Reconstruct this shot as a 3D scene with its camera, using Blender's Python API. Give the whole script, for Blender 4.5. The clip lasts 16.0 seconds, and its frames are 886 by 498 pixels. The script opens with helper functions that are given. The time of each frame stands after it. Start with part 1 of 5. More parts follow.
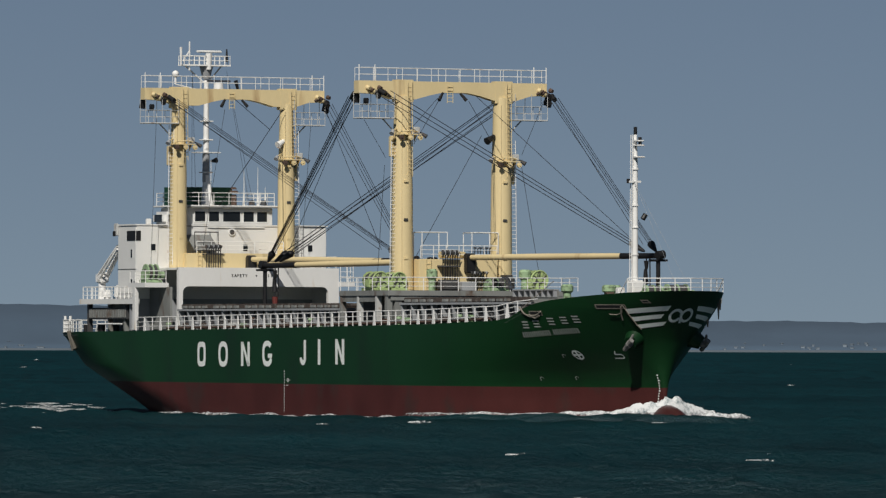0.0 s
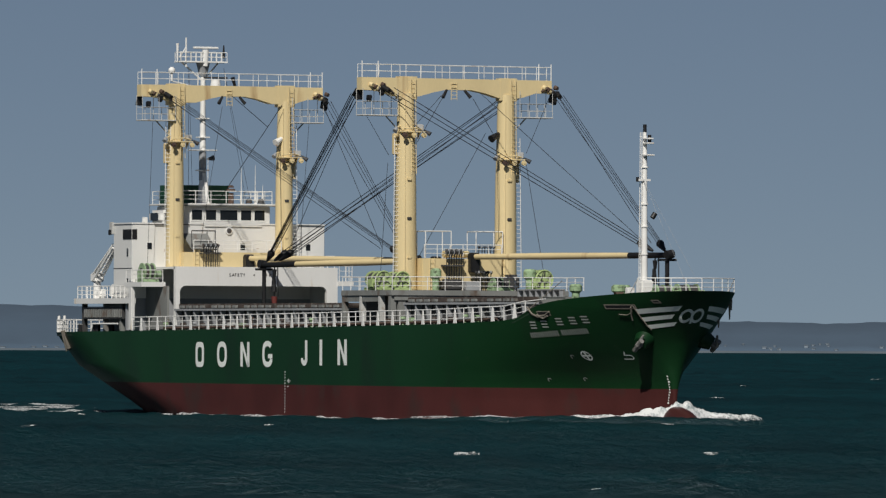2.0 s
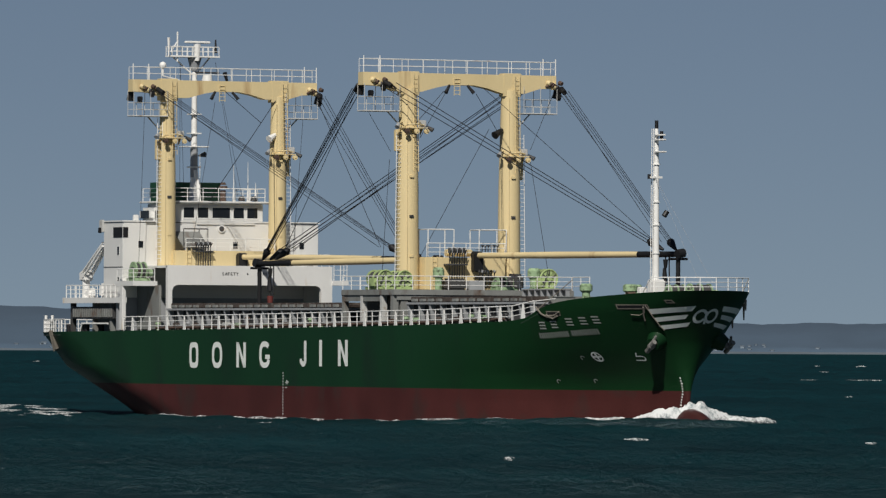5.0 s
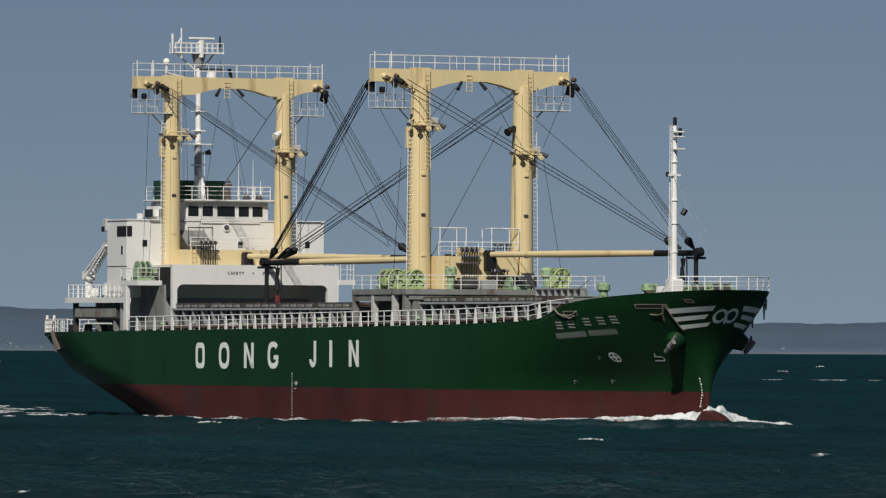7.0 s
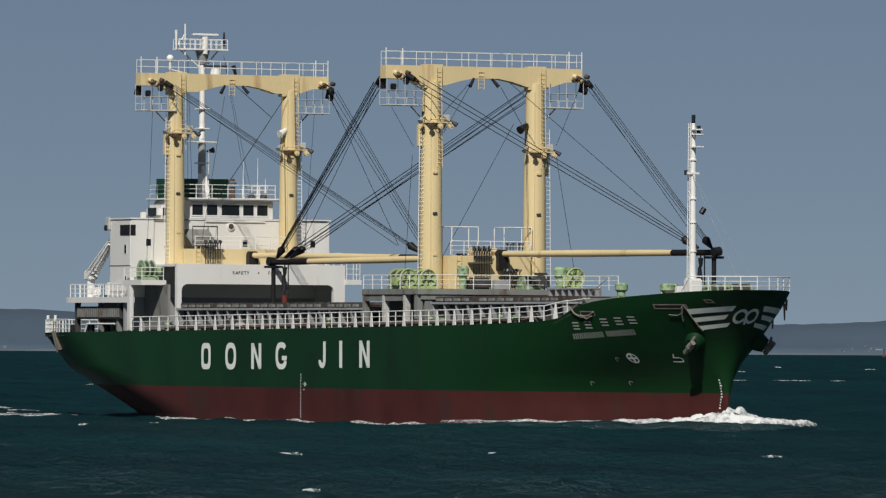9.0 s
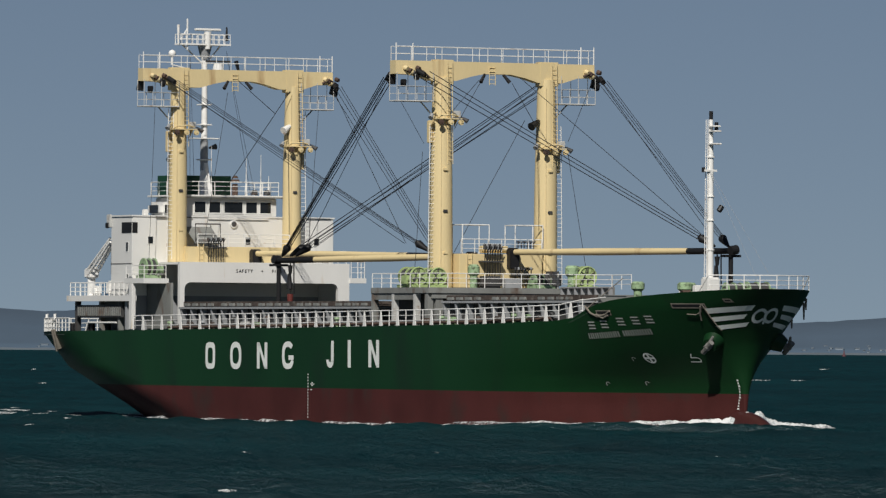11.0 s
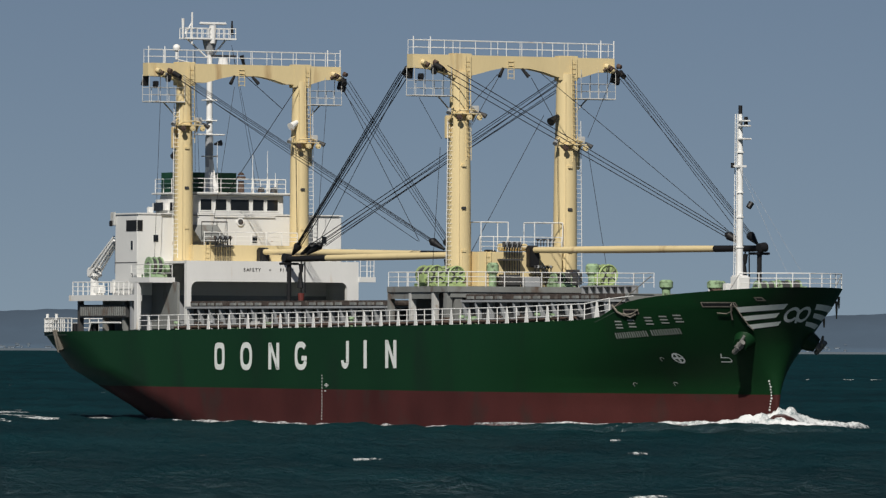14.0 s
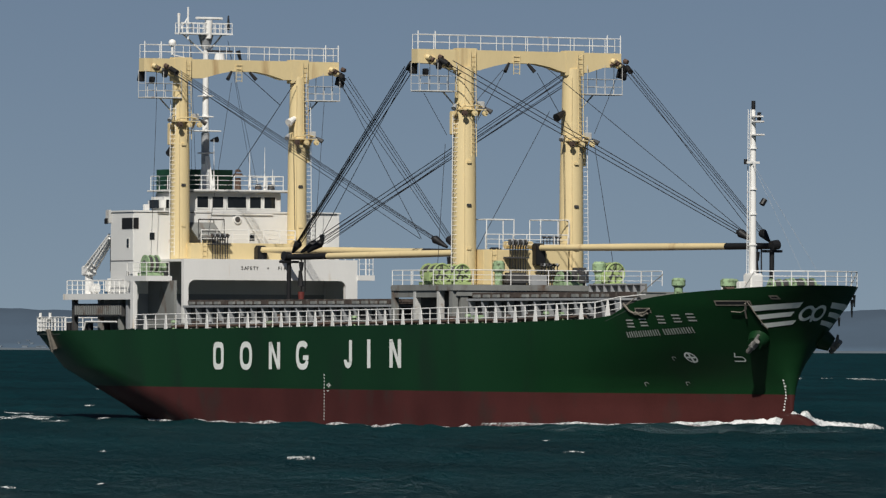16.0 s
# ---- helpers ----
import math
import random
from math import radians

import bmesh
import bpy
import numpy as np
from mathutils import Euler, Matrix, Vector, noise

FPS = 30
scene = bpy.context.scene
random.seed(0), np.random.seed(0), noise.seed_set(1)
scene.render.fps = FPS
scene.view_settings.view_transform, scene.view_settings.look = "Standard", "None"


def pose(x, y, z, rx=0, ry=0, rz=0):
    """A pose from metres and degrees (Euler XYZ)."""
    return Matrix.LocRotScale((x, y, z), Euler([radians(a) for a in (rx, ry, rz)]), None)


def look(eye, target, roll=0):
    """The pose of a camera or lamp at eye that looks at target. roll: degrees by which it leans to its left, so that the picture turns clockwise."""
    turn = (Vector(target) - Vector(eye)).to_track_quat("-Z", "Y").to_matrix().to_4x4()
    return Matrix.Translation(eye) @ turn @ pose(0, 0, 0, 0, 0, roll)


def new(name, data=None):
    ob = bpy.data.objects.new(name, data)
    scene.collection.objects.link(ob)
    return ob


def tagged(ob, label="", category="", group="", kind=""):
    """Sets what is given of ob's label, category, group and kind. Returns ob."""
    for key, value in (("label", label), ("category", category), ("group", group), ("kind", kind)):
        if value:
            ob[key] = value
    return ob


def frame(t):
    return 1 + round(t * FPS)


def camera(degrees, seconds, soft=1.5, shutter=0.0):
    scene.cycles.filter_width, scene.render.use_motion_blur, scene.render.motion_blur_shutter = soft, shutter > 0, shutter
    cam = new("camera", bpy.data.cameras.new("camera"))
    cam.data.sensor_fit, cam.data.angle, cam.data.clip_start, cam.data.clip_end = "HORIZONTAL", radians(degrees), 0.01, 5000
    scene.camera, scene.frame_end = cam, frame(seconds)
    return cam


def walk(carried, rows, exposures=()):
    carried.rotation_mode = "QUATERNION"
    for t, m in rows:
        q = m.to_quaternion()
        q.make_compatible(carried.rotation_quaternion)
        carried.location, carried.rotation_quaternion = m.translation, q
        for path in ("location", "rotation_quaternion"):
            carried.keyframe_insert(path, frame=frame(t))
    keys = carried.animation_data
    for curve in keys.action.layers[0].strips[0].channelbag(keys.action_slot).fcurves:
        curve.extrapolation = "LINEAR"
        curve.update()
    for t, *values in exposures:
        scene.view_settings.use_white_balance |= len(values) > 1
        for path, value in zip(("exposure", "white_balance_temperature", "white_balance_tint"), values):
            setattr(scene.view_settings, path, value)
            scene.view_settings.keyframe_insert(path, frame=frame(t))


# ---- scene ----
import functools

# camera: a long lens on the shore, standing still and panning after the ship
EYE = (541.29, -278.78, 6.01)
PAN = [(0.0, 90.657, 64.074, 0.165), (0.5, 90.657, 63.996, 0.181), (1.0, 90.659, 63.926, 0.204), (1.5, 90.659, 63.863, 0.209),
       (2.0, 90.660, 63.798, 0.230), (2.5, 90.663, 63.731, 0.219), (3.0, 90.664, 63.657, 0.248), (3.5, 90.667, 63.580, 0.256),
       (4.0, 90.665, 63.500, 0.279), (6.5, 90.666, 63.142, 0.261), (7.0, 90.665, 63.094, 0.264), (7.5, 90.667, 63.049, 0.272),
       (8.0, 90.669, 62.983, 0.273), (8.5, 90.669, 62.901, 0.288), (9.0, 90.669, 62.832, 0.302), (11.5, 90.664, 62.474, 0.371),
       (12.0, 90.664, 62.400, 0.359), (12.5, 90.664, 62.317, 0.329), (13.0, 90.663, 62.246, 0.277), (13.5, 90.663, 62.176, 0.273),
       (14.0, 90.664, 62.110, 0.271), (14.5, 90.663, 62.029, 0.261), (15.0, 90.662, 61.950, 0.253), (15.5, 90.663, 61.861, 0.260),
       (16.0, 90.658, 61.752, 0.235)]


def aim(tilt, turn, roll):
    m = Matrix.Rotation(radians(turn), 4, "Z") @ Matrix.Rotation(radians(tilt), 4, "X") @ Matrix.Rotation(radians(roll), 4, "Z")
    return Matrix.Translation(EYE) @ m


cam = camera(6.355, 16.0, 1.3)
walk(cam, [(t, aim(a, b, c)) for t, a, b, c in PAN], [(0.0, -0.12), (4.0, -0.09), (9.0, -0.04), (16.0, 0.03)])

# daylight: sun on the starboard bow
SUN_AZ, SUN_EL = -38.0, 43.0
world = bpy.data.worlds.new("world")
scene.world = world
world.use_nodes = True
wn, wl = world.node_tree.nodes, world.node_tree.links
sky = wn.new("ShaderNodeTexSky")
sky.sky_type, sky.sun_disc = "NISHITA", False
sky.sun_elevation, sky.sun_rotation = radians(SUN_EL), radians(90 - SUN_AZ)
sky.air_density, sky.dust_density, sky.ozone_density, sky.altitude = 0.6, 0.0, 4.0, 10
aim = wn.new("ShaderNodeTexCoord")
lift = wn.new("ShaderNodeVectorMath")
lift.inputs[1].default_value = (0, 0, 0.07)
wl.new(aim.outputs["Generated"], lift.inputs[0])
wl.new(lift.outputs["Vector"], sky.inputs["Vector"])
tint = wn.new("ShaderNodeVectorMath")
tint.operation = "MULTIPLY"
tint.inputs[1].default_value = (1.96, 1.6, 1.34)
wl.new(sky.outputs["Color"], tint.inputs[0])
wl.new(tint.outputs["Vector"], wn["Background"].inputs["Color"])
wn["Background"].inputs["Strength"].default_value = 0.028
lamp = bpy.data.lights.new("sun", "SUN")
lamp.energy, lamp.angle, lamp.color = 4.2, radians(0.6), (1.0, 0.96, 0.89)
sun = new("sun", lamp)
sun.matrix_world = look((0, 0, 200), (-math.cos(radians(SUN_AZ)) * 100, -math.sin(radians(SUN_AZ)) * 100, 200 - 100 * math.tan(radians(SUN_EL))))


# ---- materials ----
def material(name, color, rough=0.5, metal=0.0, gloss=0.35, spread=0.25, size=0.6, stain=None, amount=0.0, streak=1.0, bump=0.05, fine=14.0):
    """Paint or metal with broad and fine variation, and stains of another colour drawn out along z by streak."""
    m = bpy.data.materials.new(name)
    m.use_nodes = True
    n, l = m.node_tree.nodes, m.node_tree.links
    b = n["Principled BSDF"]
    b.inputs["Roughness"].default_value, b.inputs["Metallic"].default_value = rough, metal
    b.inputs["Specular IOR Level"].default_value = gloss
    co = n.new("ShaderNodeTexCoord")
    mp = n.new("ShaderNodeMapping")
    mp.inputs["Scale"].default_value = (1, 1, 1 / streak)
    l.new(co.outputs["Object"], mp.inputs["Vector"])
    big = n.new("ShaderNodeTexNoise")
    big.inputs["Scale"].default_value, big.inputs["Detail"].default_value = size, 6
    l.new(mp.outputs["Vector"], big.inputs["Vector"])
    small = n.new("ShaderNodeTexNoise")
    small.inputs["Scale"].default_value, small.inputs["Detail"].default_value = fine, 3
    l.new(mp.outputs["Vector"], small.inputs["Vector"])
    info = n.new("ShaderNodeObjectInfo")
    add = n.new("ShaderNodeMath")
    add.operation = "MULTIPLY_ADD"
    l.new(small.outputs["Fac"], add.inputs[0])
    add.inputs[1].default_value = 0.35
    l.new(big.outputs["Fac"], add.inputs[2])
    rnd = n.new("ShaderNodeMath")
    rnd.operation = "MULTIPLY_ADD"
    l.new(info.outputs["Random"], rnd.inputs[0])
    rnd.inputs[1].default_value = 0.12
    l.new(add.outputs[0], rnd.inputs[2])
    ramp = n.new("ShaderNodeMapRange")
    ramp.inputs["From Min"].default_value, ramp.inputs["From Max"].default_value = 0.35, 1.1
    ramp.inputs["To Min"].default_value, ramp.inputs["To Max"].default_value = 1 - spread, 1 + spread
    l.new(rnd.outputs[0], ramp.inputs["Value"])
    mul = n.new("ShaderNodeVectorMath")
    mul.operation = "SCALE"
    mul.inputs[0].default_value = color
    l.new(ramp.outputs["Result"], mul.inputs["Scale"])
    out = mul.outputs["Vector"]
    if stain:
        st = n.new("ShaderNodeTexNoise")
        st.inputs["Scale"].default_value, st.inputs["Detail"].default_value = size * 2.3, 8
        l.new(mp.outputs["Vector"], st.inputs["Vector"])
        cut = n.new("ShaderNodeMapRange")
        cut.inputs["From Min"].default_value, cut.inputs["From Max"].default_value = 0.68 - 0.3 * amount, 0.82 - 0.2 * amount
        l.new(st.outputs["Fac"], cut.inputs["Value"])
        mix = n.new("ShaderNodeMix")
        mix.data_type = "RGBA"
        l.new(cut.outputs["Result"], mix.inputs["Factor"])
        l.new(out, mix.inputs["A"])
        mix.inputs["B"].default_value = (*stain, 1)
        out = mix.outputs["Result"]
    l.new(out, b.inputs["Base Color"])
    if bump:
        bp = n.new("ShaderNodeBump")
        bp.inputs["Strength"].default_value, bp.inputs["Distance"].default_value = bump, 0.05
        l.new(small.outputs["Fac"], bp.inputs["Height"])
        l.new(bp.outputs["Normal"], b.inputs["Normal"])
    return m


GREEN = material("hull_green", (0.0056, 0.035, 0.0105), 0.42, gloss=0.25, spread=0.3, size=0.12, stain=(0.0075, 0.025, 0.0105), amount=0.4, streak=4)
RED = material("hull_red", (0.072, 0.02, 0.018), 0.6, gloss=0.2, spread=0.4, size=0.2, stain=(0.045, 0.028, 0.024), amount=0.5, streak=1.5)
WHITE = material("white_paint", (0.70, 0.695, 0.67), 0.45, spread=0.07, size=0.35, stain=(0.52, 0.40, 0.26), amount=0.12, streak=5)
RAILW = material("rail_white", (0.78, 0.77, 0.74), 0.5, spread=0.1, size=0.8, stain=(0.42, 0.26, 0.15), amount=0.15)
CREAM = material("mast_cream", (0.68, 0.55, 0.305), 0.45, spread=0.12, size=0.3, stain=(0.34, 0.20, 0.09), amount=0.2, streak=6)
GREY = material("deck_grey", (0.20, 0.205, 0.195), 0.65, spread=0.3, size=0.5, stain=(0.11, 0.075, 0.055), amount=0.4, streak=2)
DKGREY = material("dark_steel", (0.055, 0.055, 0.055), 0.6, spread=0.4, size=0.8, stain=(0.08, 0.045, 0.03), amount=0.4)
DECK = material("deck_paint", (0.05, 0.07, 0.055), 0.7, spread=0.3, size=0.5, stain=(0.09, 0.05, 0.035), amount=0.4)
HATCH = material("hatch_red_brown", (0.065, 0.05, 0.043), 0.7, spread=0.4, size=0.7, stain=(0.17, 0.15, 0.13), amount=0.5)
BLACK = material("black_paint", (0.012, 0.012, 0.013), 0.5, spread=0.3)
WIRE = material("greased_wire", (0.013, 0.013, 0.015), 0.55, spread=0.4)
LTGREEN = material("machine_green", (0.27, 0.38, 0.22), 0.5, spread=0.3, size=1.4, stain=(0.06, 0.07, 0.04), amount=0.55)
FUNNEL = material("funnel_green", (0.012, 0.06, 0.03), 0.45, spread=0.3)
MARK = material("marking_white", (0.78, 0.80, 0.76), 0.5, spread=0.12, size=0.8)
SCUFF = material("scuffed_paint", (0.075, 0.062, 0.052), 0.8, spread=0.4, size=1.5)
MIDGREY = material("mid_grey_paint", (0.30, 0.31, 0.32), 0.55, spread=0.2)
RUST = material("rusty_steel", (0.085, 0.055, 0.042), 0.8, spread=0.5, size=1.0)
ANCHOR = material("anchor_steel", (0.17, 0.165, 0.155), 0.6, spread=0.4, size=1.5, stain=(0.10, 0.07, 0.05), amount=0.4)
# hull red for the bulb: glossy from wet, with shade darkened into the colour
WETSHADERED = material("wet_shaded_hull_red", (0.048, 0.016, 0.015), 0.3, gloss=0.4, spread=0.4, size=0.3, stain=(0.03, 0.02, 0.018), amount=0.4)
HOOKRED = material("hook_red", (0.13, 0.03, 0.025), 0.6, spread=0.3)
GLASS = material("window_glass", (0.012, 0.014, 0.016), 0.08, spread=0.3, bump=0)
BLUE = material("blue_cover", (0.10, 0.19, 0.30), 0.7, spread=0.3)
FOAM = material("foam", (0.82, 0.83, 0.82), 0.9, spread=0.12, size=2.0, bump=0.6, fine=9)
CANVAS = material("canvas_and_rope", (0.19, 0.17, 0.14), 0.9, spread=0.4, size=2.0)


# ---- building helpers ----
def part(name, bm, mat, parent, label="", smooth=False):
    me = bpy.data.meshes.new(name)
    bm.to_mesh(me)
    bm.free()
    me.materials.append(mat)
    if smooth:
        me.shade_smooth()
        me.set_sharp_from_angle(angle=radians(40))
    ob = new(name, me)
    ob.parent = parent
    return tagged(ob, label)


def box(bm, a, b, bevel=0.0):
    """An upright block from corner a to corner b."""
    a, b = Vector(a), Vector(b)
    c, s = (a + b) / 2, b - a
    r = bmesh.ops.create_cube(bm, size=1, matrix=Matrix.Translation(c) @ Matrix.Diagonal((abs(s.x), abs(s.y), abs(s.z), 1)))
    if bevel:
        ed = {e for v in r["verts"] for e in v.link_edges}
        bmesh.ops.bevel(bm, geom=list(ed), offset=bevel, segments=2, affect="EDGES")
    return bm


def tube(bm, a, b, r, r2=None, seg=8):
    """A round bar from a to b, r thick at a and r2 at b."""
    a, b = Vector(a), Vector(b)
    d = b - a
    m = Matrix.Translation((a + b) / 2) @ d.to_track_quat("Z", "Y").to_matrix().to_4x4()
    bmesh.ops.create_cone(bm, cap_ends=True, segments=seg, radius1=r, radius2=r if r2 is None else r2, depth=d.length, matrix=m)
    return bm


def sweep(bm, pts, r, seg=6):
    """One unbroken round bar through points."""
    pts = [Vector(p) for p in pts]
    rings = []
    for i, p in enumerate(pts):
        d = (pts[min(i + 1, len(pts) - 1)] - pts[max(i - 1, 0)]).normalized()
        s = d.cross(Vector((0, 0, 1)))
        s = s.normalized() if s.length > 1e-3 else Vector((1, 0, 0))
        u = s.cross(d)
        rings.append([bm.verts.new(p + r * (math.cos(2 * math.pi * k / seg) * s + math.sin(2 * math.pi * k / seg) * u)) for k in range(seg)])
    for a, b in zip(rings, rings[1:]):
        for k in range(seg):
            bm.faces.new((a[k], a[(k + 1) % seg], b[(k + 1) % seg], b[k]))
    bm.faces.new(rings[0][::-1])
    bm.faces.new(rings[-1])
    return bm


def prism(bm, outline, axis, lo, hi):
    """A flat outline (two coordinates a point) pushed along an axis from lo to hi."""
    def at(p, v):
        q = list(p)
        q.insert("xyz".index(axis), v)
        return q
    n = len(outline)
    low = [bm.verts.new(at(p, lo)) for p in outline]
    top = [bm.verts.new(at(p, hi)) for p in outline]
    bm.faces.new(low)
    bm.faces.new(top[::-1])
    for i in range(n):
        bm.faces.new((low[i], top[i], top[(i + 1) % n], low[(i + 1) % n]))
    bmesh.ops.recalc_face_normals(bm, faces=bm.faces[:])
    return bm


def B():
    return bmesh.new()


def lerp(z, pts):
    for (z0, v0), (z1, v1) in zip(pts, pts[1:]):
        if z <= z1:
            return v0 + (v1 - v0) * max(0, (z - z0)) / (z1 - z0)
    return pts[-1][1]


# ---- hull form (x forward, y to port, z above the water) ----
HALF = 9.4


def flare(z):
    return lerp(z, [(-3, 38.4), (1.6, 39.1), (2.6, 39.5), (3.6, 40.4), (5.4, 42.8), (6.7, 44.3), (8.7, 46.3), (9.9, 47.5)])


def stem(z):
    """Foremost point of the rounded, raked stem."""
    return lerp(z, [(-3, 38.2), (1.6, 38.65), (3, 38.75), (4, 38.9), (5, 39.2), (6, 39.66), (7, 40.4), (8, 41.3), (9, 42.3), (9.9, 43.2)])


def stern(z):
    return lerp(z, [(-3, -45), (-0.3, -47.4), (0.9, -50.6), (3.8, -61.2), (6.7, -65.4), (12, -65.4)])


def half(x, z):
    """Half-breadth of the hull."""
    w = max(0.0, flare(z) - x) / 17.4
    w = w ** lerp(z, [(3.0, 1.2), (8.5, 0.88)]) if w < 1 else w
    fore = w / (w ** 4.5 + 1) ** (1 / 4.5)
    blunt = math.sqrt(max(0.0, stem(z) - x) / lerp(z, [(-3, 3.0), (2, 1.4), (3, 0.95), (4, 0.6), (5, 0.34), (6, 0.22), (7, 0.165), (8, 0.137), (9, 0.11), (9.9, 0.105)])) / HALF * (1 + (max(0.0, stem(z) - x) / 8) ** 2)
    fore = (fore ** -7 + blunt ** -7) ** (-1 / 7) if fore > 1e-4 and blunt > 1e-4 else 0.0
    k = lerp(z, [(-3, 0.9), (-0.3, 0.42), (0.9, 0.38), (3.8, 0.36), (6.7, 0.31)])
    v = min(1, max(0, (x - stern(z)) / lerp(z, [(-3, 24), (0.9, 18), (6.7, 13)])))
    return HALF * fore * (1 - k * (1 - v) ** 2)


def sheer(x):
    """Height of the side's top edge: main deck, then the step up to the forecastle bulwark."""
    return lerp(x, [(-66, 6.6), (-43, 6.75), (-13, 7.0), (16, 7.3), (26, 7.55), (28.2, 7.8), (29.7, 8.45), (31.3, 8.9), (33.5, 9.18), (36, 9.4), (40, 9.68), (43, 9.83), (48, 9.8)])


SHIP_ROWS = [(t, pose(x, y, 0, 0, 0, r)) for t, x, y, r in
             ((0, -37.65, 3.16, -0.56), (4, -18.82, 1.48, -0.28), (8, 0, 0, 0), (12, 18.83, -1.29, 0.28), (16, 37.65, -2.40, 0.56))]
ship = tagged(new("cargo_ship"), "green and red cargo ship with cream derrick masts under way", "ship")


def hull_shell(name, mat, z_lo, z_hi, rows, label):
    """The plating between two heights; z_hi None follows the top edge."""
    bm = B()
    ts = [i / 130 for i in range(131)]
    grid = []
    for j in range(rows + 1):
        f = j / rows
        line = []
        for t in ts:
            s = t if t < 0.6 else 0.6 + 0.4 * (1 - (1 - (t - 0.6) / 0.4) ** 2.6)
            x = -65.4 + s * 108.6
            for _ in range(3):
                z = z_lo + f * ((z_hi if z_hi is not None else sheer(x)) - z_lo)
                x = stern(z) + s * (stem(z) - stern(z))
            line.append((x, half(x, z), z))
        grid.append(line)
    star = [[bm.verts.new((x, -y, z)) for x, y, z in r] for r in grid]
    port = [[bm.verts.new((x, y, z)) if y > 1e-4 else star[j][i] for i, (x, y, z) in enumerate(r)] for j, r in enumerate(grid)]
    for j in range(rows):
        for i in range(130):
            bm.faces.new((star[j][i], star[j][i + 1], star[j + 1][i + 1], star[j + 1][i]))
            q = [port[j][i], port[j + 1][i], port[j + 1][i + 1], port[j][i + 1]]
            bm.faces.new(q)
        bm.faces.new((star[j][0], star[j + 1][0], port[j + 1][0], port[j][0]))
    bmesh.ops.remove_doubles(bm, verts=bm.verts[:], dist=0.001)
    bmesh.ops.recalc_face_normals(bm, faces=bm.faces[:])
    ob = part(name, bm, mat, ship, label, smooth=True)
    return ob


BOOT = 2.45
hull = hull_shell("hull", GREEN, BOOT, None, 22, "dark green painted steel topsides with faint streaks")
bottom = hull_shell("boot_topping", RED, -2.5, BOOT, 16, "worn dull red underwater paint")
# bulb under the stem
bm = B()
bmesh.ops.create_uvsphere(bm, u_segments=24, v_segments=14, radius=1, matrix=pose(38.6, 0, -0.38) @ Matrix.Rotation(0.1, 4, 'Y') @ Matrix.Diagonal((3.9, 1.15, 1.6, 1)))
part("bulb", bm, WETSHADERED, ship, "red bulbous bow awash", True)


def deck(name, mat, x0, x1, z, drop, inset=0.05, thick=0.25):
    bm = B()
    n = 40
    pts = []
    for i in range(n + 1):
        x = x0 + (x1 - x0) * i / n
        zz = z if z is not None else sheer(x) - drop
        pts.append((x, max(0.05, half(x, zz) - inset), zz))
    s = [bm.verts.new((x, -y, z_)) for x, y, z_ in pts]
    p = [bm.verts.new((x, y, z_)) for x, y, z_ in pts]
    s2 = [bm.verts.new((x, -y, z_ - thick)) for x, y, z_ in pts]
    p2 = [bm.verts.new((x, y, z_ - thick)) for x, y, z_ in pts]
    for i in range(n):
        bm.faces.new((s[i], s[i + 1], p[i + 1], p[i]))
        bm.faces.new((s2[i], p2[i], p2[i + 1], s2[i + 1]))
        bm.faces.new((s[i], s2[i], s2[i + 1], s[i + 1]))
        bm.faces.new((p[i], p[i + 1], p2[i + 1], p2[i]))
    for i in (0, n):
        bm.faces.new((s[i], p[i], p2[i], s2[i]))
    bmesh.ops.recalc_face_normals(bm, faces=bm.faces[:])
    return part(name, bm, mat, ship)


deck("main_deck", DECK, -65.2, 29.8, None, 0.05)
deck("forecastle_deck", DECK, 29.8, 41.7, None, 0.5, 0.6)


# ---- rails, ladders ----
RAILG = material("rail_grey_white", (0.5, 0.5, 0.48), 0.55, spread=0.2, size=0.8, stain=(0.25, 0.16, 0.1), amount=0.3)


def railing(name, pts, height=1.05, gap=1.5, r=0.03, bars=3, wide=0, mat=None, label="white painted steel guard rail"):
    """Guard rail along points at deck height: a bar at each level and posts as parts."""
    mat = mat or RAILW
    ob = None
    for k in reversed(range(bars)):
        bm = B()
        h = height * (k + 1) / bars
        sweep(bm, [(p[0], p[1], p[2] + h) for p in pts], r * (1.25 if k == bars - 1 else 0.8))
        if ob is None:
            ob = part(name, bm, mat, ship, label)
        else:
            part("bar", bm, mat, ob)
    thin = wid = None
    count = 0
    for a, b in zip(pts, pts[1:]):
        a, b = Vector(a), Vector(b)
        n = max(1, round((b - a).length / gap))
        ang = math.atan2(b.y - a.y, b.x - a.x)
        for i in range(n + (1 if (b - Vector(pts[-1])).length < 1e-6 else 0)):
            p = a + (b - a) * i / n
            count += 1
            big = wide and count % 2 == 0
            if big:
                if wid is None:
                    bm = B()
                    prism(bm, [(-0.24, 0.0), (0.24, 0.0), (0.06, height), (-0.06, height)], "y", -0.03, 0.03)
                    wid = bpy.data.meshes.new("post")
                    bm.to_mesh(wid)
                    bm.free()
                    wid.materials.append(mat)
                me = wid
            else:
                if thin is None:
                    bm = tube(B(), (0, 0, 0), (0, 0, height), r * 1.1, seg=6)
                    thin = bpy.data.meshes.new("post")
                    bm.to_mesh(thin)
                    bm.free()
                    thin.materials.append(mat)
                me = thin
            o = new("post", me)
            o.parent = ob
            o.matrix_basis = Matrix.Translation(p) @ Matrix.Rotation(ang, 4, "Z")
    return ob


